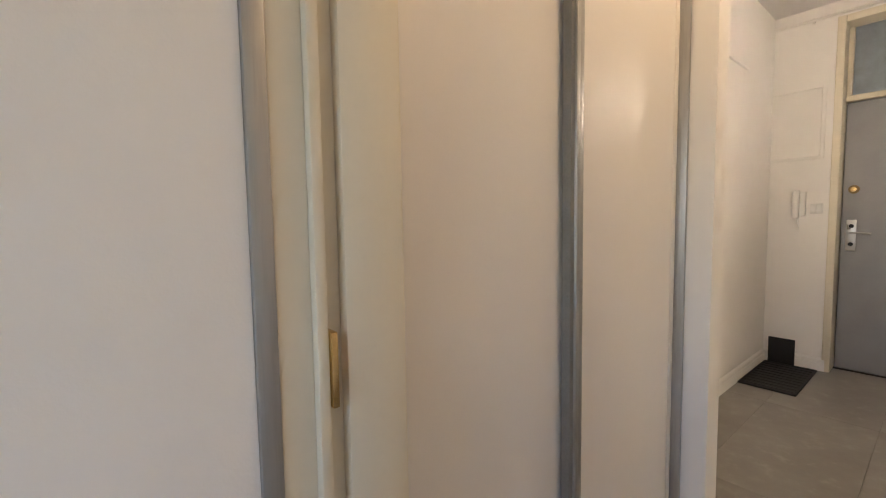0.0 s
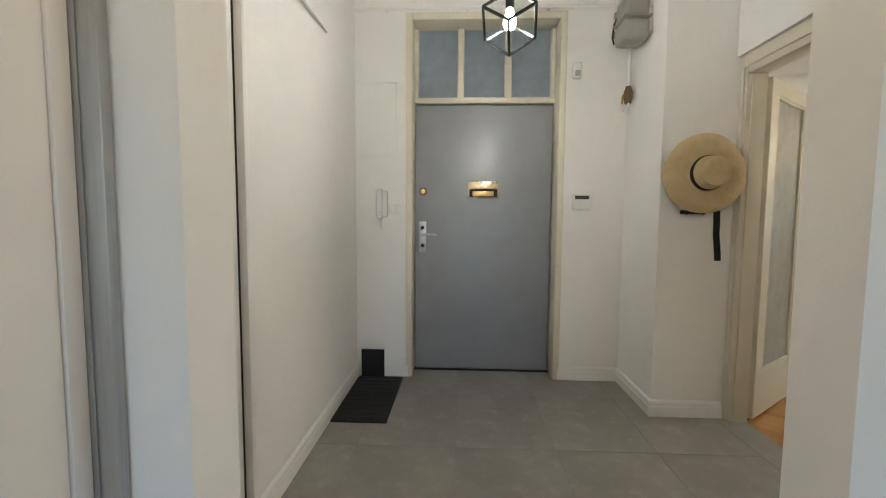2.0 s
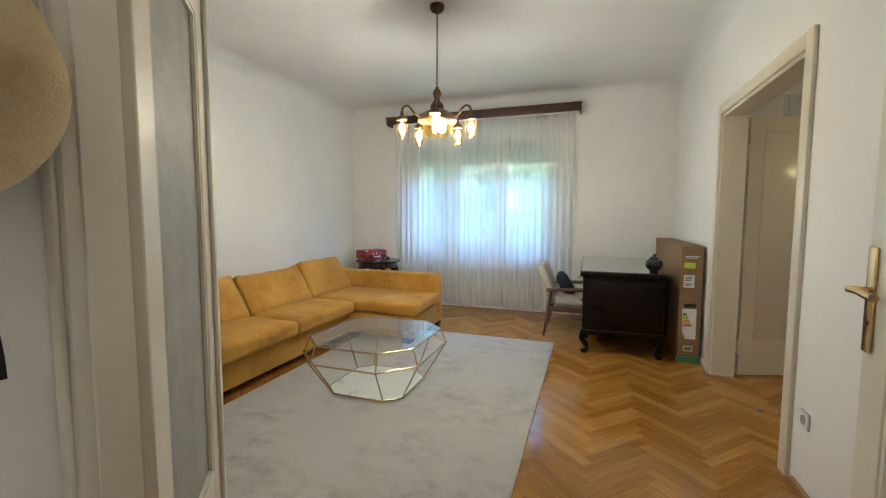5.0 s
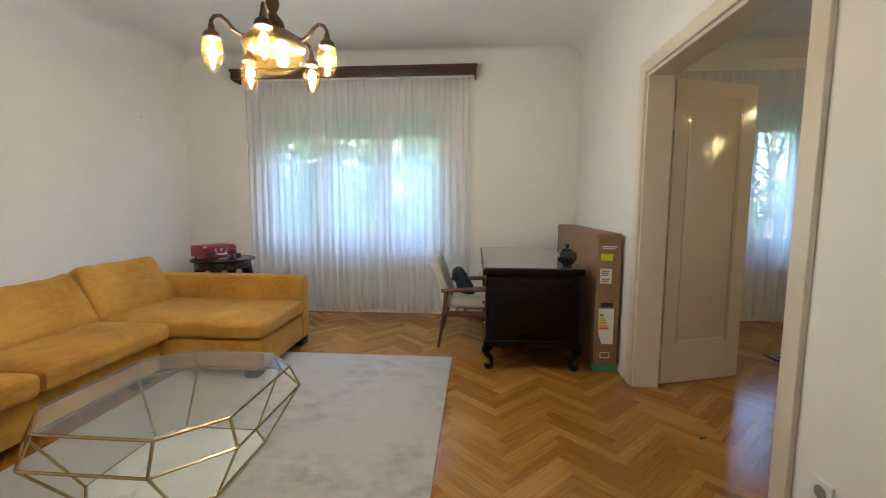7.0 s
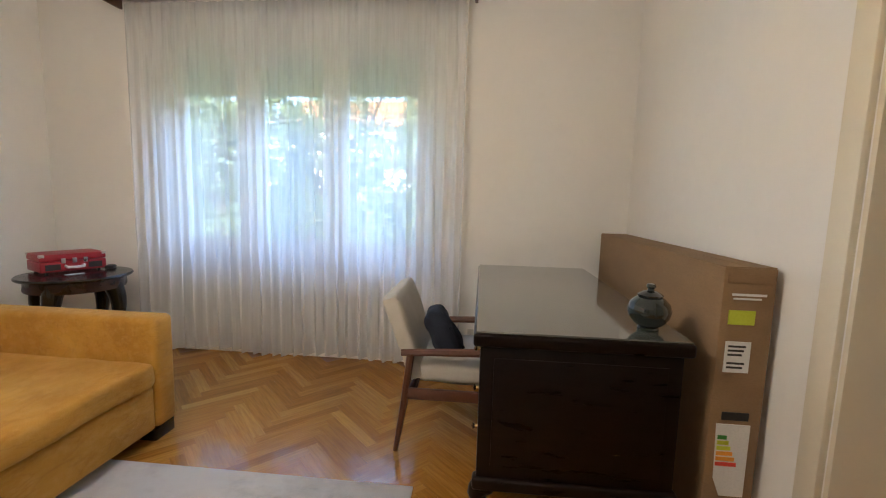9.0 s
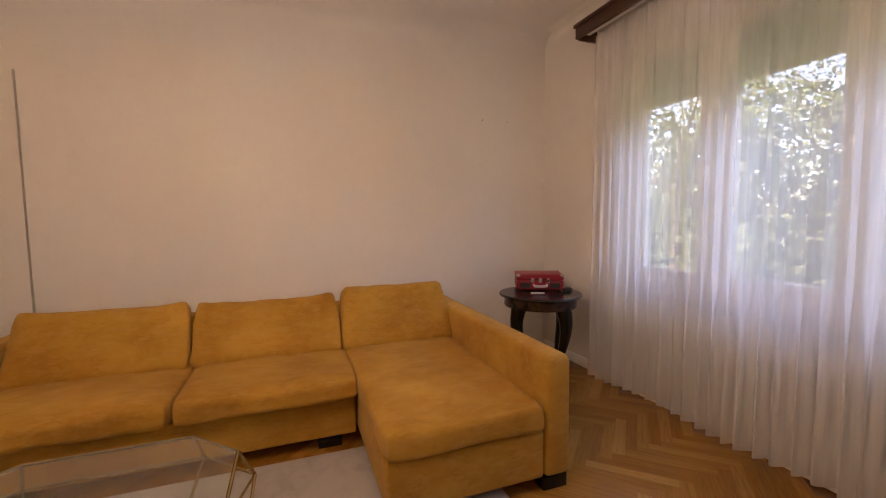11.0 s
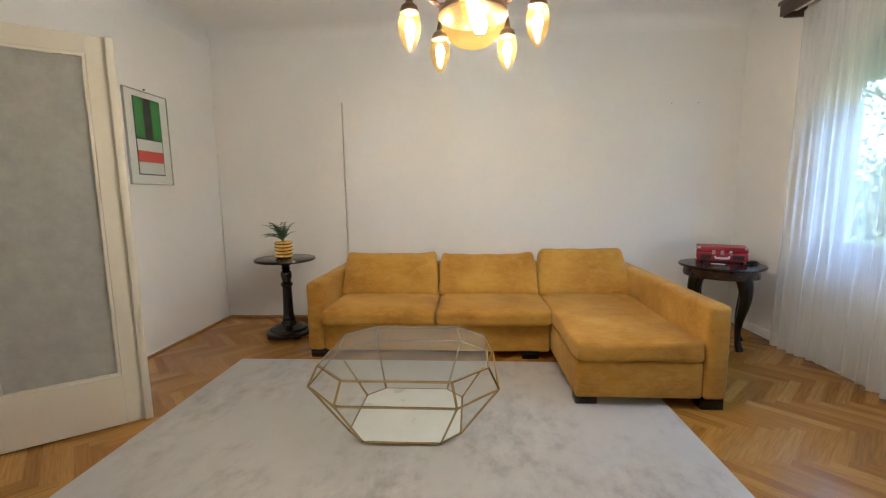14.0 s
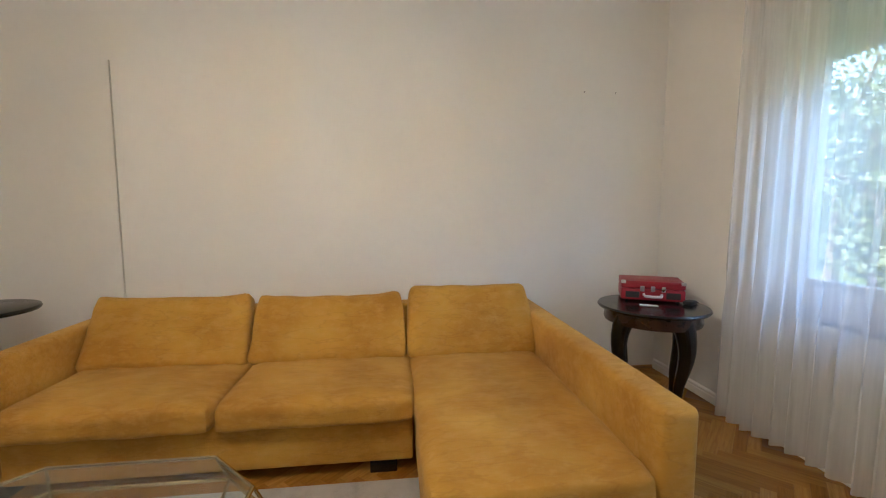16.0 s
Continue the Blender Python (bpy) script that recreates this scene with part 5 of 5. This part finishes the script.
def desk():
    d = thing("writing_desk", pose(0, 0, 0), "dark mahogany writing desk with a glass top and carved cabriole feet", "desk")
    x0, x1, y0, y1 = -1.925, -1.18, 5.69, 7.27
    top = part("top", rbox(x0, x1, y0, y1, 0.735, 0.782, 0.010, 3), MAHOG, d, "moulded dark top")
    part("glass_plate", rbox(x0 + 0.008, x1 - 0.008, y0 + 0.008, y1 - 0.008, 0.783, 0.790, 0.002, 1), DESKTOP, d, "grey glass plate")
    a, b = x0 + 0.025, x1 - 0.025
    part("end_panel", rbox(a, b, y0 + 0.025, y0 + 0.06, 0.20, 0.734, 0.006), MAHOG, d)
    part("end_panel", rbox(a, b, y1 - 0.06, y1 - 0.025, 0.20, 0.734, 0.006), MAHOG, d)
    part("back_panel", boxes((b - 0.02, b, y0 + 0.061, y1 - 0.061, 0.22, 0.733)), MAHOG, d, "", False)
    part("base_moulding", rbox(a - 0.014, b + 0.014, y0 + 0.010, y0 + 0.062, 0.185, 0.235, 0.012, 3), MAHOG, d)
    part("inlay", rbox(a + 0.05, b - 0.05, y0 + 0.021, y0 + 0.0255, 0.28, 0.69, 0.003), MAHOG, d)
    for ya, yb in ((y0 + 0.061, y0 + 0.45), (y1 - 0.45, y1 - 0.061)):
        ped = part("pedestal", boxes((a + 0.02, b - 0.021, ya, yb, 0.205, 0.733)), MAHOG, d, "", False)
        for k in range(3):
            z = 0.22 + k * 0.17
            dr = part("drawer", rbox(a + 0.002, a + 0.019, ya + 0.012, yb - 0.012, z, z + 0.158, 0.004), MAHOG, ped)
            part("pull", moved(lathe([(0, 0), (0.010, 0), (0.008, 0.012), (0.014, 0.02), (0, 0.026)], 12), pose(a + 0.002, (ya + yb) / 2, z + 0.08, 0, -90)), BRASS, dr, "brass knob")
    part("middle_drawer", rbox(a + 0.002, a + 0.30, y0 + 0.451, y1 - 0.451, 0.62, 0.733, 0.004), MAHOG, d)
    part("key", merge(tube([(a, 6.0, 0.69), (a - 0.03, 6.0, 0.69)], 0.003, 6), rbox(a - 0.055, a - 0.03, 5.998, 6.002, 0.678, 0.702, 0.001, 1)), STEEL, d, "small steel key in the lock")
    for x, s in ((x0 + 0.065, 180), (x1 - 0.065, 0)):
        for y in (y0 + 0.065, y1 - 0.08):
            leg = part("leg", moved(cabriole(0.185, 0.046, 0.055), pose(x, y, 0.188, 0, 0, s)), MAHOG, d, "carved cabriole foot")
            part("claw", moved(lathe([(0, 0), (0.026, 0.003), (0.034, 0.018), (0.028, 0.036), (0, 0.042)], 14), pose(x + (0.018 if s == 0 else -0.018), y, 0.0)), MAHOG, leg)


desk()

urn = thing("lidded_urn", pose(-1.29, 5.83, 0.790), "black glazed lidded ceramic urn on the desk", "urn")
part("body", lathe([(0, 0), (0.036, 0), (0.038, 0.008), (0.034, 0.014), (0.052, 0.026), (0.070, 0.050), (0.075, 0.074), (0.068, 0.100), (0.050, 0.118), (0.036, 0.126), (0, 0.126)], 32), CERAMIC, urn)
part("lid", lathe([(0, 0.126), (0.043, 0.126), (0.044, 0.131), (0.026, 0.142), (0.012, 0.146), (0.011, 0.152), (0.017, 0.160), (0.013, 0.170), (0, 0.172)], 28), CERAMIC, urn)

tv = thing("cardboard_box", pose(0, 0, 0), "tall narrow cardboard television box against the wall", "box")
bx0, bx1, by0, by1 = -1.085, -0.915, 5.755, 7.25
part("carton", rbox(bx0, bx1, by0, by1, 0.0, 1.040, 0.004), CARD, tv, "brown corrugated cardboard")
part("top_flap", boxes((bx0 + 0.003, (bx0 + bx1) / 2 - 0.002, by0 + 0.003, by1 - 0.003, 1.0405, 1.044), ((bx0 + bx1) / 2 + 0.002, bx1 - 0.003, by0 + 0.003, by1 - 0.003, 1.0405, 1.044)), CARD, tv, "", False)
part("tape", boxes((bx0 + 0.01, bx1 - 0.01, by0 - 0.0035, by0 - 0.001, 0.99, 1.02)), CARD, tv, "", False)
F = by0 - 0.004
part("lime_sticker", boxes((-1.060, -0.975, F, by0 - 0.0005, 0.845, 0.895)), LIME, tv, "lime green sticker", False)
lab = part("address_label", boxes((-1.060, -0.978, F, by0 - 0.0005, 0.675, 0.785)), PAPER, tv, "white printed label", False)
for z in (0.765, 0.750, 0.735, 0.705, 0.690):
    part("print_line", boxes((-1.052, -0.990 - 0.01 * ((z * 100) % 2), F - 0.002, F - 0.0005, z, z + 0.007)), INK, lab, "", False)
part("carry_hole", rbox(-1.048, -0.958, F, by0 - 0.0005, 0.500, 0.530, 0.001, 1), BLACKP, tv, "dark hand hole")
en = part("energy_label", prism([(-1.062, 0.485), (-0.950, 0.485), (-0.950, 0.215), (-1.030, 0.215), (-1.055, 0.28)], 0, 0.0035), PAPER, tv, "white energy label", False)
en.matrix_local = Matrix(((1, 0, 0, 0), (0, 0, 1, F - 0.0005), (0, 1, 0, 0), (0, 0, 0, 1)))
for k, m in enumerate((GREENP, LIME, LIME, ORANGEP, ORANGEP, REDP)):
    b = part("energy_bar", boxes((-1.055, -1.025 + k * 0.008, F - 0.003, F - 0.001, 0.430 - k * 0.02, 0.444 - k * 0.02)), m, tv, "", False)
part("print_block", boxes((-1.04, -0.97, F, by0 - 0.0005, 0.145, 0.150), (-1.04, -0.97, F, by0 - 0.0005, 0.105, 0.110), (-1.04, -1.035, F, by0 - 0.0005, 0.1105, 0.1445), (-0.975, -0.97, F, by0 - 0.0005, 0.1105, 0.1445)), PAPER, tv, "", False)
part("heading_bar", boxes((-1.055, -0.945, F, by0 - 0.0005, 0.945, 0.953), (-1.05, -0.96, F, by0 - 0.0005, 0.932, 0.938)), PAPER, tv, "", False)
part("green_tape", boxes((-1.088, -0.912, by0 - 0.005, by0 + 0.05, 0.004, 0.055)), GREENTAPE, tv, "green packing tape", False)


def armchair():
    c = thing("armchair", pose(-1.975, 6.48, 0), "beige upholstered armchair with dark teak arms, tucked at the desk", "chair")
    part("seat", moved(cushion(0.50, 0.48, 0.11, 0.015, 0.04, 21, 10), pose(0.02, 0, 0.335)), BEIGE, c, "beige wool seat")
    part("backrest", moved(cushion(0.085, 0.50, 0.44, 0.004, 0.022, 22, 12), pose(-0.225, 0, 0.355, 0, -20, 0)), BEIGE, c, "beige wool backrest")
    for s in (-1, 1):
        y = 0.285 * s
        part("armrest", tube([(-0.30, y, 0.505), (-0.15, y, 0.515), (0.10, y, 0.525), (0.27, y, 0.520)], [0.017, 0.019, 0.021, 0.016], 8), TEAK, c, "rounded teak armrest")
        part("rear_leg", tube([(-0.255, y, 0.505), (-0.285, y, 0.25), (-0.325, y, 0.0)], [0.019, 0.018, 0.012], 8), TEAK, c)
        part("front_leg", tube([(0.22, y, 0.515), (0.225, y, 0.25), (0.24, y, 0.0)], [0.017, 0.018, 0.012], 8), TEAK, c)
        part("side_rail", rbox(-0.27, 0.22, y - 0.012, y + 0.012, 0.275, 0.33, 0.006), TEAK, c)
    part("cross_rail", rbox(0.19, 0.215, -0.27, 0.27, 0.285, 0.33, 0.006), TEAK, c)
    part("cross_rail", rbox(-0.265, -0.24, -0.27, 0.27, 0.285, 0.33, 0.006), TEAK, c)
    return c


armchair()
bag = thing("fabric_bag", pose(-2.085, 6.43, 0.445, 0, 0, 6), "dark navy fabric bag slumped on the armchair", "bag")
bm = cushion(0.12, 0.27, 0.215, 0.02, 0.04, 31, 14)
for v in bm.verts:
    s = v.co.z / 0.235
    v.co.x += -0.06 * s + 0.05 * (1 - s) ** 2
    v.co.y *= 1 - 0.35 * s * s
    v.co += noise.noise_vector(v.co * 11) * 0.018
    v.co.z = max(v.co.z, 0.0)
part("sack", bm, NAVY, bag)
part("strap", tube([(0.02, -0.10, 0.16), (0.07, -0.08, 0.06), (0.10, 0.0, 0.012), (0.09, 0.09, 0.010), (0.03, 0.12, 0.02)], 0.010), NAVY, bag)


def picture():
    p = thing("framed_print", pose(-4.405, YS, 1.765, 0, 0, 180), "geometric green, black, white and red print in a clear frame", "picture")
    # local x runs along the wall, -y off the wall after the turn: +y off the wall
    part("backing", boxes((-0.222, 0.222, -0.012, -0.004, -0.360, 0.360)), WHITE, p, "white mount", False)
    for d in ((-0.229, -0.223, -0.02, -0.002, -0.367, 0.367), (0.223, 0.229, -0.02, -0.002, -0.367, 0.367), (-0.222, 0.222, -0.02, -0.002, 0.361, 0.367), (-0.222, 0.222, -0.02, -0.002, -0.367, -0.361)):
        part("frame_edge", boxes(d), ALU, p, "thin grey frame edge", False)
    f, g = -0.0145, -0.0125
    y0, y1 = -0.290, 0.315
    part("black_ground", boxes((-0.142, 0.142, f + 0.0008, g, y0, y1)), BLACKP, p, "", False)
    e = f - 0.0008
    for xa, xb in ((-0.133, -0.042), (0.042, 0.133)):
        part("green_block", boxes((xa, xb, e, f, 0.000, 0.306)), GREENP, p, "", False)
    part("white_block", boxes((-0.133, 0.133, e, f, -0.100, -0.012)), PAPER, p, "", False)
    part("red_block", boxes((-0.133, 0.133, e, f, -0.186, -0.102)), REDP, p, "", False)
    part("white_block", boxes((-0.133, 0.133, e, f, -0.281, -0.188)), PAPER, p, "", False)
    part("glass", boxes((-0.222, 0.222, -0.0195, -0.018, -0.360, 0.360)), PICGLASS, p, "clear glass", False)
    part("nail", moved(lathe([(0, 0), (0.006, 0), (0.006, 0.012), (0, 0.012)], 10), pose(0.0, 0, 0.385, 90)), BLACKM, p)


picture()
for y in (6.69, 6.934):
    nl = thing("wall_nail", pose(XW, y, 2.122), "small dark nail in the plaster", "nail")
    part("shank", tube([(-0.002, 0, 0), (0.012, 0, 0.002)], 0.0026, 8), BLACKM, nl)
so = thing("wall_socket", pose(XE, 3.94, 0.355), "white plastic wall socket plate", "socket")
part("plate", rbox(-0.012, 0, -0.04, 0.04, -0.04, 0.04, 0.004), PLASTIC, so)
part("well", moved(lathe([(0, 0), (0.022, 0), (0.022, 0.003), (0, 0.001)], 18), pose(-0.012, 0, 0, 0, -90)), GREYPL, so)

chip = thing("parquet_chip", pose(-0.747, 4.867, 0.0), "small dark chipped spot in the parquet", "floor damage")
part("chip", moved(lathe([(0, 0.0005), (0.030, 0.0008), (0.026, 0.0022), (0, 0.0024)], 7), pose(0, 0, 0, 0, 0, 35) @ Matrix.Diagonal((1, 0.42, 1, 1))), MAHOG, chip)

# ---- second room ----
cp = thing("patterned_carpet", pose(1.285, 5.31, 0, 0, 0, 3), "dark red and ivory patterned carpet on the parquet", "carpet")
part("woven_field", rbox(-0.8, 0.8, -0.95, 0.95, 0.001, 0.011, 0.003, 1), PERSIAN, cp)
rnd = random.Random(9)
motifs, stars = [], []
for i in range(17):
    for j in range(20):
        x, y = -0.70 + i * 0.0875, -0.86 + j * 0.0905
        r = rnd.uniform(0.016, 0.034)
        pts = [(r * math.cos(k * math.pi / 6) * (1 if k % 2 else 0.5), r * math.sin(k * math.pi / 6) * (1 if k % 2 else 0.5)) for k in range(12)]
        (motifs if (i + j) % 2 else stars).append(moved(prism(pts, 0.0112, 0.0124), pose(x + rnd.uniform(-0.01, 0.01), y + rnd.uniform(-0.01, 0.01), 0, 0, 0, rnd.uniform(0, 60))))
tagged(part("red_motif", merge(*stars), CARPETR, cp, "dull red motifs", False), kind="stuff")
for s in (-1, 1):
    part("border_band", boxes((s * 0.765 - 0.008, s * 0.765 + 0.008, -0.915, 0.915, 0.0112, 0.0122)), CARPETW, cp, "ivory border line", False)
    part("border_band", boxes((-0.755, 0.755, s * 0.915 - 0.008, s * 0.915 + 0.008, 0.0112, 0.0122)), CARPETW, cp, "ivory border line", False)
tagged(part("motif", merge(*motifs), CARPETW, cp, "ivory motifs", False), kind="stuff")

# ---- garden outside the windows ----
tagged(structure("ground", boxes((-60, 60, 7.9, 120, -1.6, -1.5)), GRASS, "garden lawn outside the windows", "ground"))


def garden_tree(x, y, h, r, seed):
    t = thing("garden_tree", pose(x, y, -1.5), "leafy green garden tree in sunlight", "tree", "garden trees")
    rnd = random.Random(seed)
    limbs = [tube([(0, 0, 0), (0.05, 0.02, h * 0.35), (0.0, 0.05, h * 0.75)], [0.16, 0.12, 0.05], 8)]
    for k in range(6):
        a = k * 1.05 + rnd.random()
        limbs.append(tube([(0.03, 0.02, h * (0.3 + 0.06 * k)), (math.cos(a) * r * 0.4, math.sin(a) * r * 0.4, h * (0.45 + 0.06 * k)), (math.cos(a) * r * 0.75, math.sin(a) * r * 0.75, h * (0.5 + 0.07 * k))], [0.06, 0.04, 0.015], 6))
    part("trunk", merge(*limbs), BARK, t)
    verts, faces = [], []
    clumps = [(Vector((rnd.uniform(-1, 1), rnd.uniform(-1, 1), rnd.uniform(-0.9, 1))) * r * 0.8 + Vector((0, 0, h * 0.62))) for _ in range(26)]
    for c in clumps:
        cr = rnd.uniform(0.3, 0.6) * r * 0.6
        for _ in range(150):
            d = Vector((rnd.gauss(0, 1), rnd.gauss(0, 1), rnd.gauss(0, 1))).normalized() * cr * rnd.uniform(0.6, 1.05)
            p = c + d
            u = Vector((rnd.gauss(0, 1), rnd.gauss(0, 1), rnd.gauss(0, 1))).normalized()
            w = u.orthogonal().normalized()
            s = rnd.uniform(0.05, 0.10)
            i = len(verts)
            verts += [p - u * s, p + w * s * 0.5, p + u * s, p - w * s * 0.5]
            faces.append((i, i + 1, i + 2, i + 3))
    me = bpy.data.meshes.new("crown")
    me.from_pydata([tuple(v) for v in verts], [], faces)
    me.materials.append(TREELEAF)
    cr = new("crown", me)
    cr.parent = t
    tagged(cr, kind="stuff")


# the last two trees are added to screen bright sky from window_2
for i, (x, y, h, r) in enumerate(((-5.6, 14.5, 5.5, 1.7), (-3.9, 17.5, 6.5, 2.1), (-7.6, 13.0, 5.0, 1.7), (-10.5, 15.0, 6.5, 2.4), (1.6, 15.0, 6.0, 2.0), (-1.4, 22.0, 7.0, 2.4), (-14.5, 13.5, 6.0, 2.3), (-6.4, 20.0, 8.5, 3.0), (-9.2, 21.5, 9.0, 3.2), (-2.6, 13.6, 5.5, 1.8), (0.3, 18.5, 8.0, 2.8), (-12.6, 19.0, 8.5, 3.0), (7.2, 16.5, 7.0, 2.5), (9.8, 19.5, 8.0, 2.9))):
    garden_tree(x, y, h, r, i + 1)

house = thing("neighbour_house", pose(-12.0, 38.0, -1.5), "pale rendered neighbouring house with an orange tiled roof", "house")
part("wall", boxes((-6, 6, 0, 8, 0, 8.6)), RENDERW, house, "", False)
bm = bmesh.new()
pv = [bm.verts.new(p) for p in ((-6.4, -0.5, 8.5), (6.4, -0.5, 8.5), (6.4, 8.5, 8.5), (-6.4, 8.5, 8.5), (-6.4, 4, 11.4), (6.4, 4, 11.4))]
for f in ((0, 1, 5, 4), (2, 3, 4, 5), (0, 4, 3), (1, 2, 5), (0, 3, 2, 1)):
    bm.faces.new([pv[i] for i in f])
part("roof", bm, ROOF, house, "orange tiled roof", False)
for i in range(4):
    for z in (1.0, 3.8, 6.5):
        w = part("window", boxes((-5 + i * 2.9, -3.8 + i * 2.9, -0.03, 0.02, z, z + 1.4)), WHITE, house, "", False)
        part("pane", boxes((-4.92 + i * 2.9, -3.88 + i * 2.9, -0.05, -0.031, z + 0.08, z + 1.32)), DARKGLASS, w, "", False)

for z in (3.5, 6.2):
    b = part("balcony", boxes((-5.6, 5.6, -1.2, -0.06, z - 0.2, z - 0.05)), RENDERW, house, "", False)
    part("railing", boxes((-5.6, 5.6, -1.2, -1.16, z + 0.7, z + 0.76), *[(-5.6 + k * 0.8, -5.56 + k * 0.8, -1.195, -1.165, z - 0.049, z + 0.699) for k in range(15)]), WHITE, b, "white railing", False)


def hedge(name, x0, x1, y, h, seed, label):
    """A dense belt of shrubs: many small leaves in uneven clumps."""
    rnd = random.Random(seed)
    verts, faces = [], []
    x = x0
    while x < x1:
        top = h * rnd.uniform(0.65, 1.1)
        for _ in range(3):
            c = Vector((x + rnd.uniform(-0.8, 0.8), y + rnd.uniform(-1, 1), -1.5 + top * rnd.uniform(0.25, 0.8)))
            for _ in range(130):
                p = c + Vector((rnd.gauss(0, 0.5), rnd.gauss(0, 0.4), rnd.gauss(0, 0.3) * top * 0.5))
                p.z = max(p.z, -1.45)
                u = Vector((rnd.gauss(0, 1), rnd.gauss(0, 1), rnd.gauss(0, 1))).normalized() * rnd.uniform(0.10, 0.2)
                w = u.orthogonal() * 0.55
                i = len(verts)
                verts += [tuple(p - u), tuple(p + w), tuple(p + u), tuple(p - w)]
                faces.append((i, i + 1, i + 2, i + 3))
        x += 0.75
    me = bpy.data.meshes.new(name)
    me.from_pydata(verts, [], faces)
    me.materials.append(TREELEAF)
    return tagged(new(name, me), label, "hedge", kind="stuff")


hedge("garden_hedge", -24, 32, 24.0, 4.2, 3, "dense green shrubs along the garden's end")

# ---- floor pieces ----


def piece_mesh(name, l, w, h, material, bevel=0.0025):
    """A flat bevelled piece, its top at z 0, with its length along u for the grain."""
    a, b = l / 2, w / 2
    e = bevel
    verts = [(-a, -b, -e), (a, -b, -e), (a, b, -e), (-a, b, -e), (-a + e, -b + e, 0), (a - e, -b + e, 0), (a - e, b - e, 0), (-a + e, b - e, 0)]
    faces = [(4, 5, 6, 7), (0, 1, 5, 4), (1, 2, 6, 5), (2, 3, 7, 6), (3, 0, 4, 7)]
    return verts, faces


def mesh_of(name, verts, faces, uvs, material):
    me = bpy.data.meshes.new(name)
    me.from_pydata(verts, [], faces)
    me.materials.append(material)
    uv = me.uv_layers.new(name="UVMap")
    k = 0
    for p in me.polygons:
        for vi in p.vertices:
            uv.data[k].uv = uvs[vi]
            k += 1
    return me


floor_ob = bpy.data.objects["floor_living_room"]
PL, PW = 0.42, 0.06
pv, pf = piece_mesh("plank", PL - 0.0004, PW - 0.0004, 0.01, OAK, 0.0003)
puv = [(v[0], v[1]) for v in pv]
plank_mesh = mesh_of("plank", pv, pf, puv, OAK)
rest_v, rest_f, rest_uv = [], [], []
count = 0
s2 = math.sqrt(0.5)
# herringbone laid at 45 degrees: in the turned frame planks alternate along u and v
nmax = 110
rnd = random.Random(12)
for i in range(-nmax, nmax):
    for j in range(-17, 18):
        for kind in (0, 1):
            # staircase rows in turned axes
            if kind == 0:
                u, v = i * PW + j * 2 * PL * 0 + PL / 2, i * PW + PW / 2
            else:
                u, v = i * PW + PW / 2 + 0, i * PW + PW + PL / 2
            u += j * PL
            v -= j * PL
            x = -3.0 + s2 * (u - v)
            y = 4.8 + s2 * (u + v)
            if not (XW < x < 3.2 and 2.03 < y < YN + 0.02):
                continue
            if D1[0] - 0.1 < x < D1[1] + 0.1 and y < 2.08:
                continue
            turn = 45 if kind == 0 else 135
            dz = rnd.uniform(-0.0002, 0.0002)
            if -2.10 < x < -0.95 and 3.25 < y < 5.45 and count < 300:
                ob = new("plank", plank_mesh)
                ob.matrix_basis = pose(x, y, dz, 0, 0, turn)
                ob.parent = floor_ob
                count += 1
            else:
                m = pose(x, y, dz, 0, 0, turn)
                k = len(rest_v)
                rest_v += [tuple(m @ Vector(p)) for p in pv]
                rest_f += [tuple(k + q for q in f) for f in pf]
                rest_uv += puv
rest = new("parquet_planks", mesh_of("parquet_planks", rest_v, rest_f, rest_uv, OAK))
rest.parent = floor_ob
tagged(rest, "oak herringbone planks", kind="stuff")

hall_floor = bpy.data.objects["floor_hall"]
TX, TY = 1.2, 0.546
tv_, tf_ = piece_mesh("tile", TX - 0.0016, TY - 0.0016, 0.01, TILE, 0.0015)
tile_mesh = mesh_of("tile", tv_, tf_, [(v[0], v[1]) for v in tv_], TILE)
for i in range(6):
    for j in range(5):
        ob = new("tile", tile_mesh)
        ob.location = (-3.64 + TX * (i + 0.5), -0.64 + TY * (j + 0.5), 0.003)
        ob.parent = hall_floor
# the row under the double door is cut along the parquet
hv, hf = piece_mesh("tile", (D1[1] - D1[0]) / 2 - 0.0016, 0.1796, 0.01, TILE, 0.0015)
half_mesh = mesh_of("tile", hv, hf, [(v[0], v[1]) for v in hv], TILE)
for k in (0.25, 0.75):
    ob = new("tile", half_mesh)
    ob.location = (D1[0] + k * (D1[1] - D1[0]), 2.1805, 0.003)
    ob.parent = hall_floor
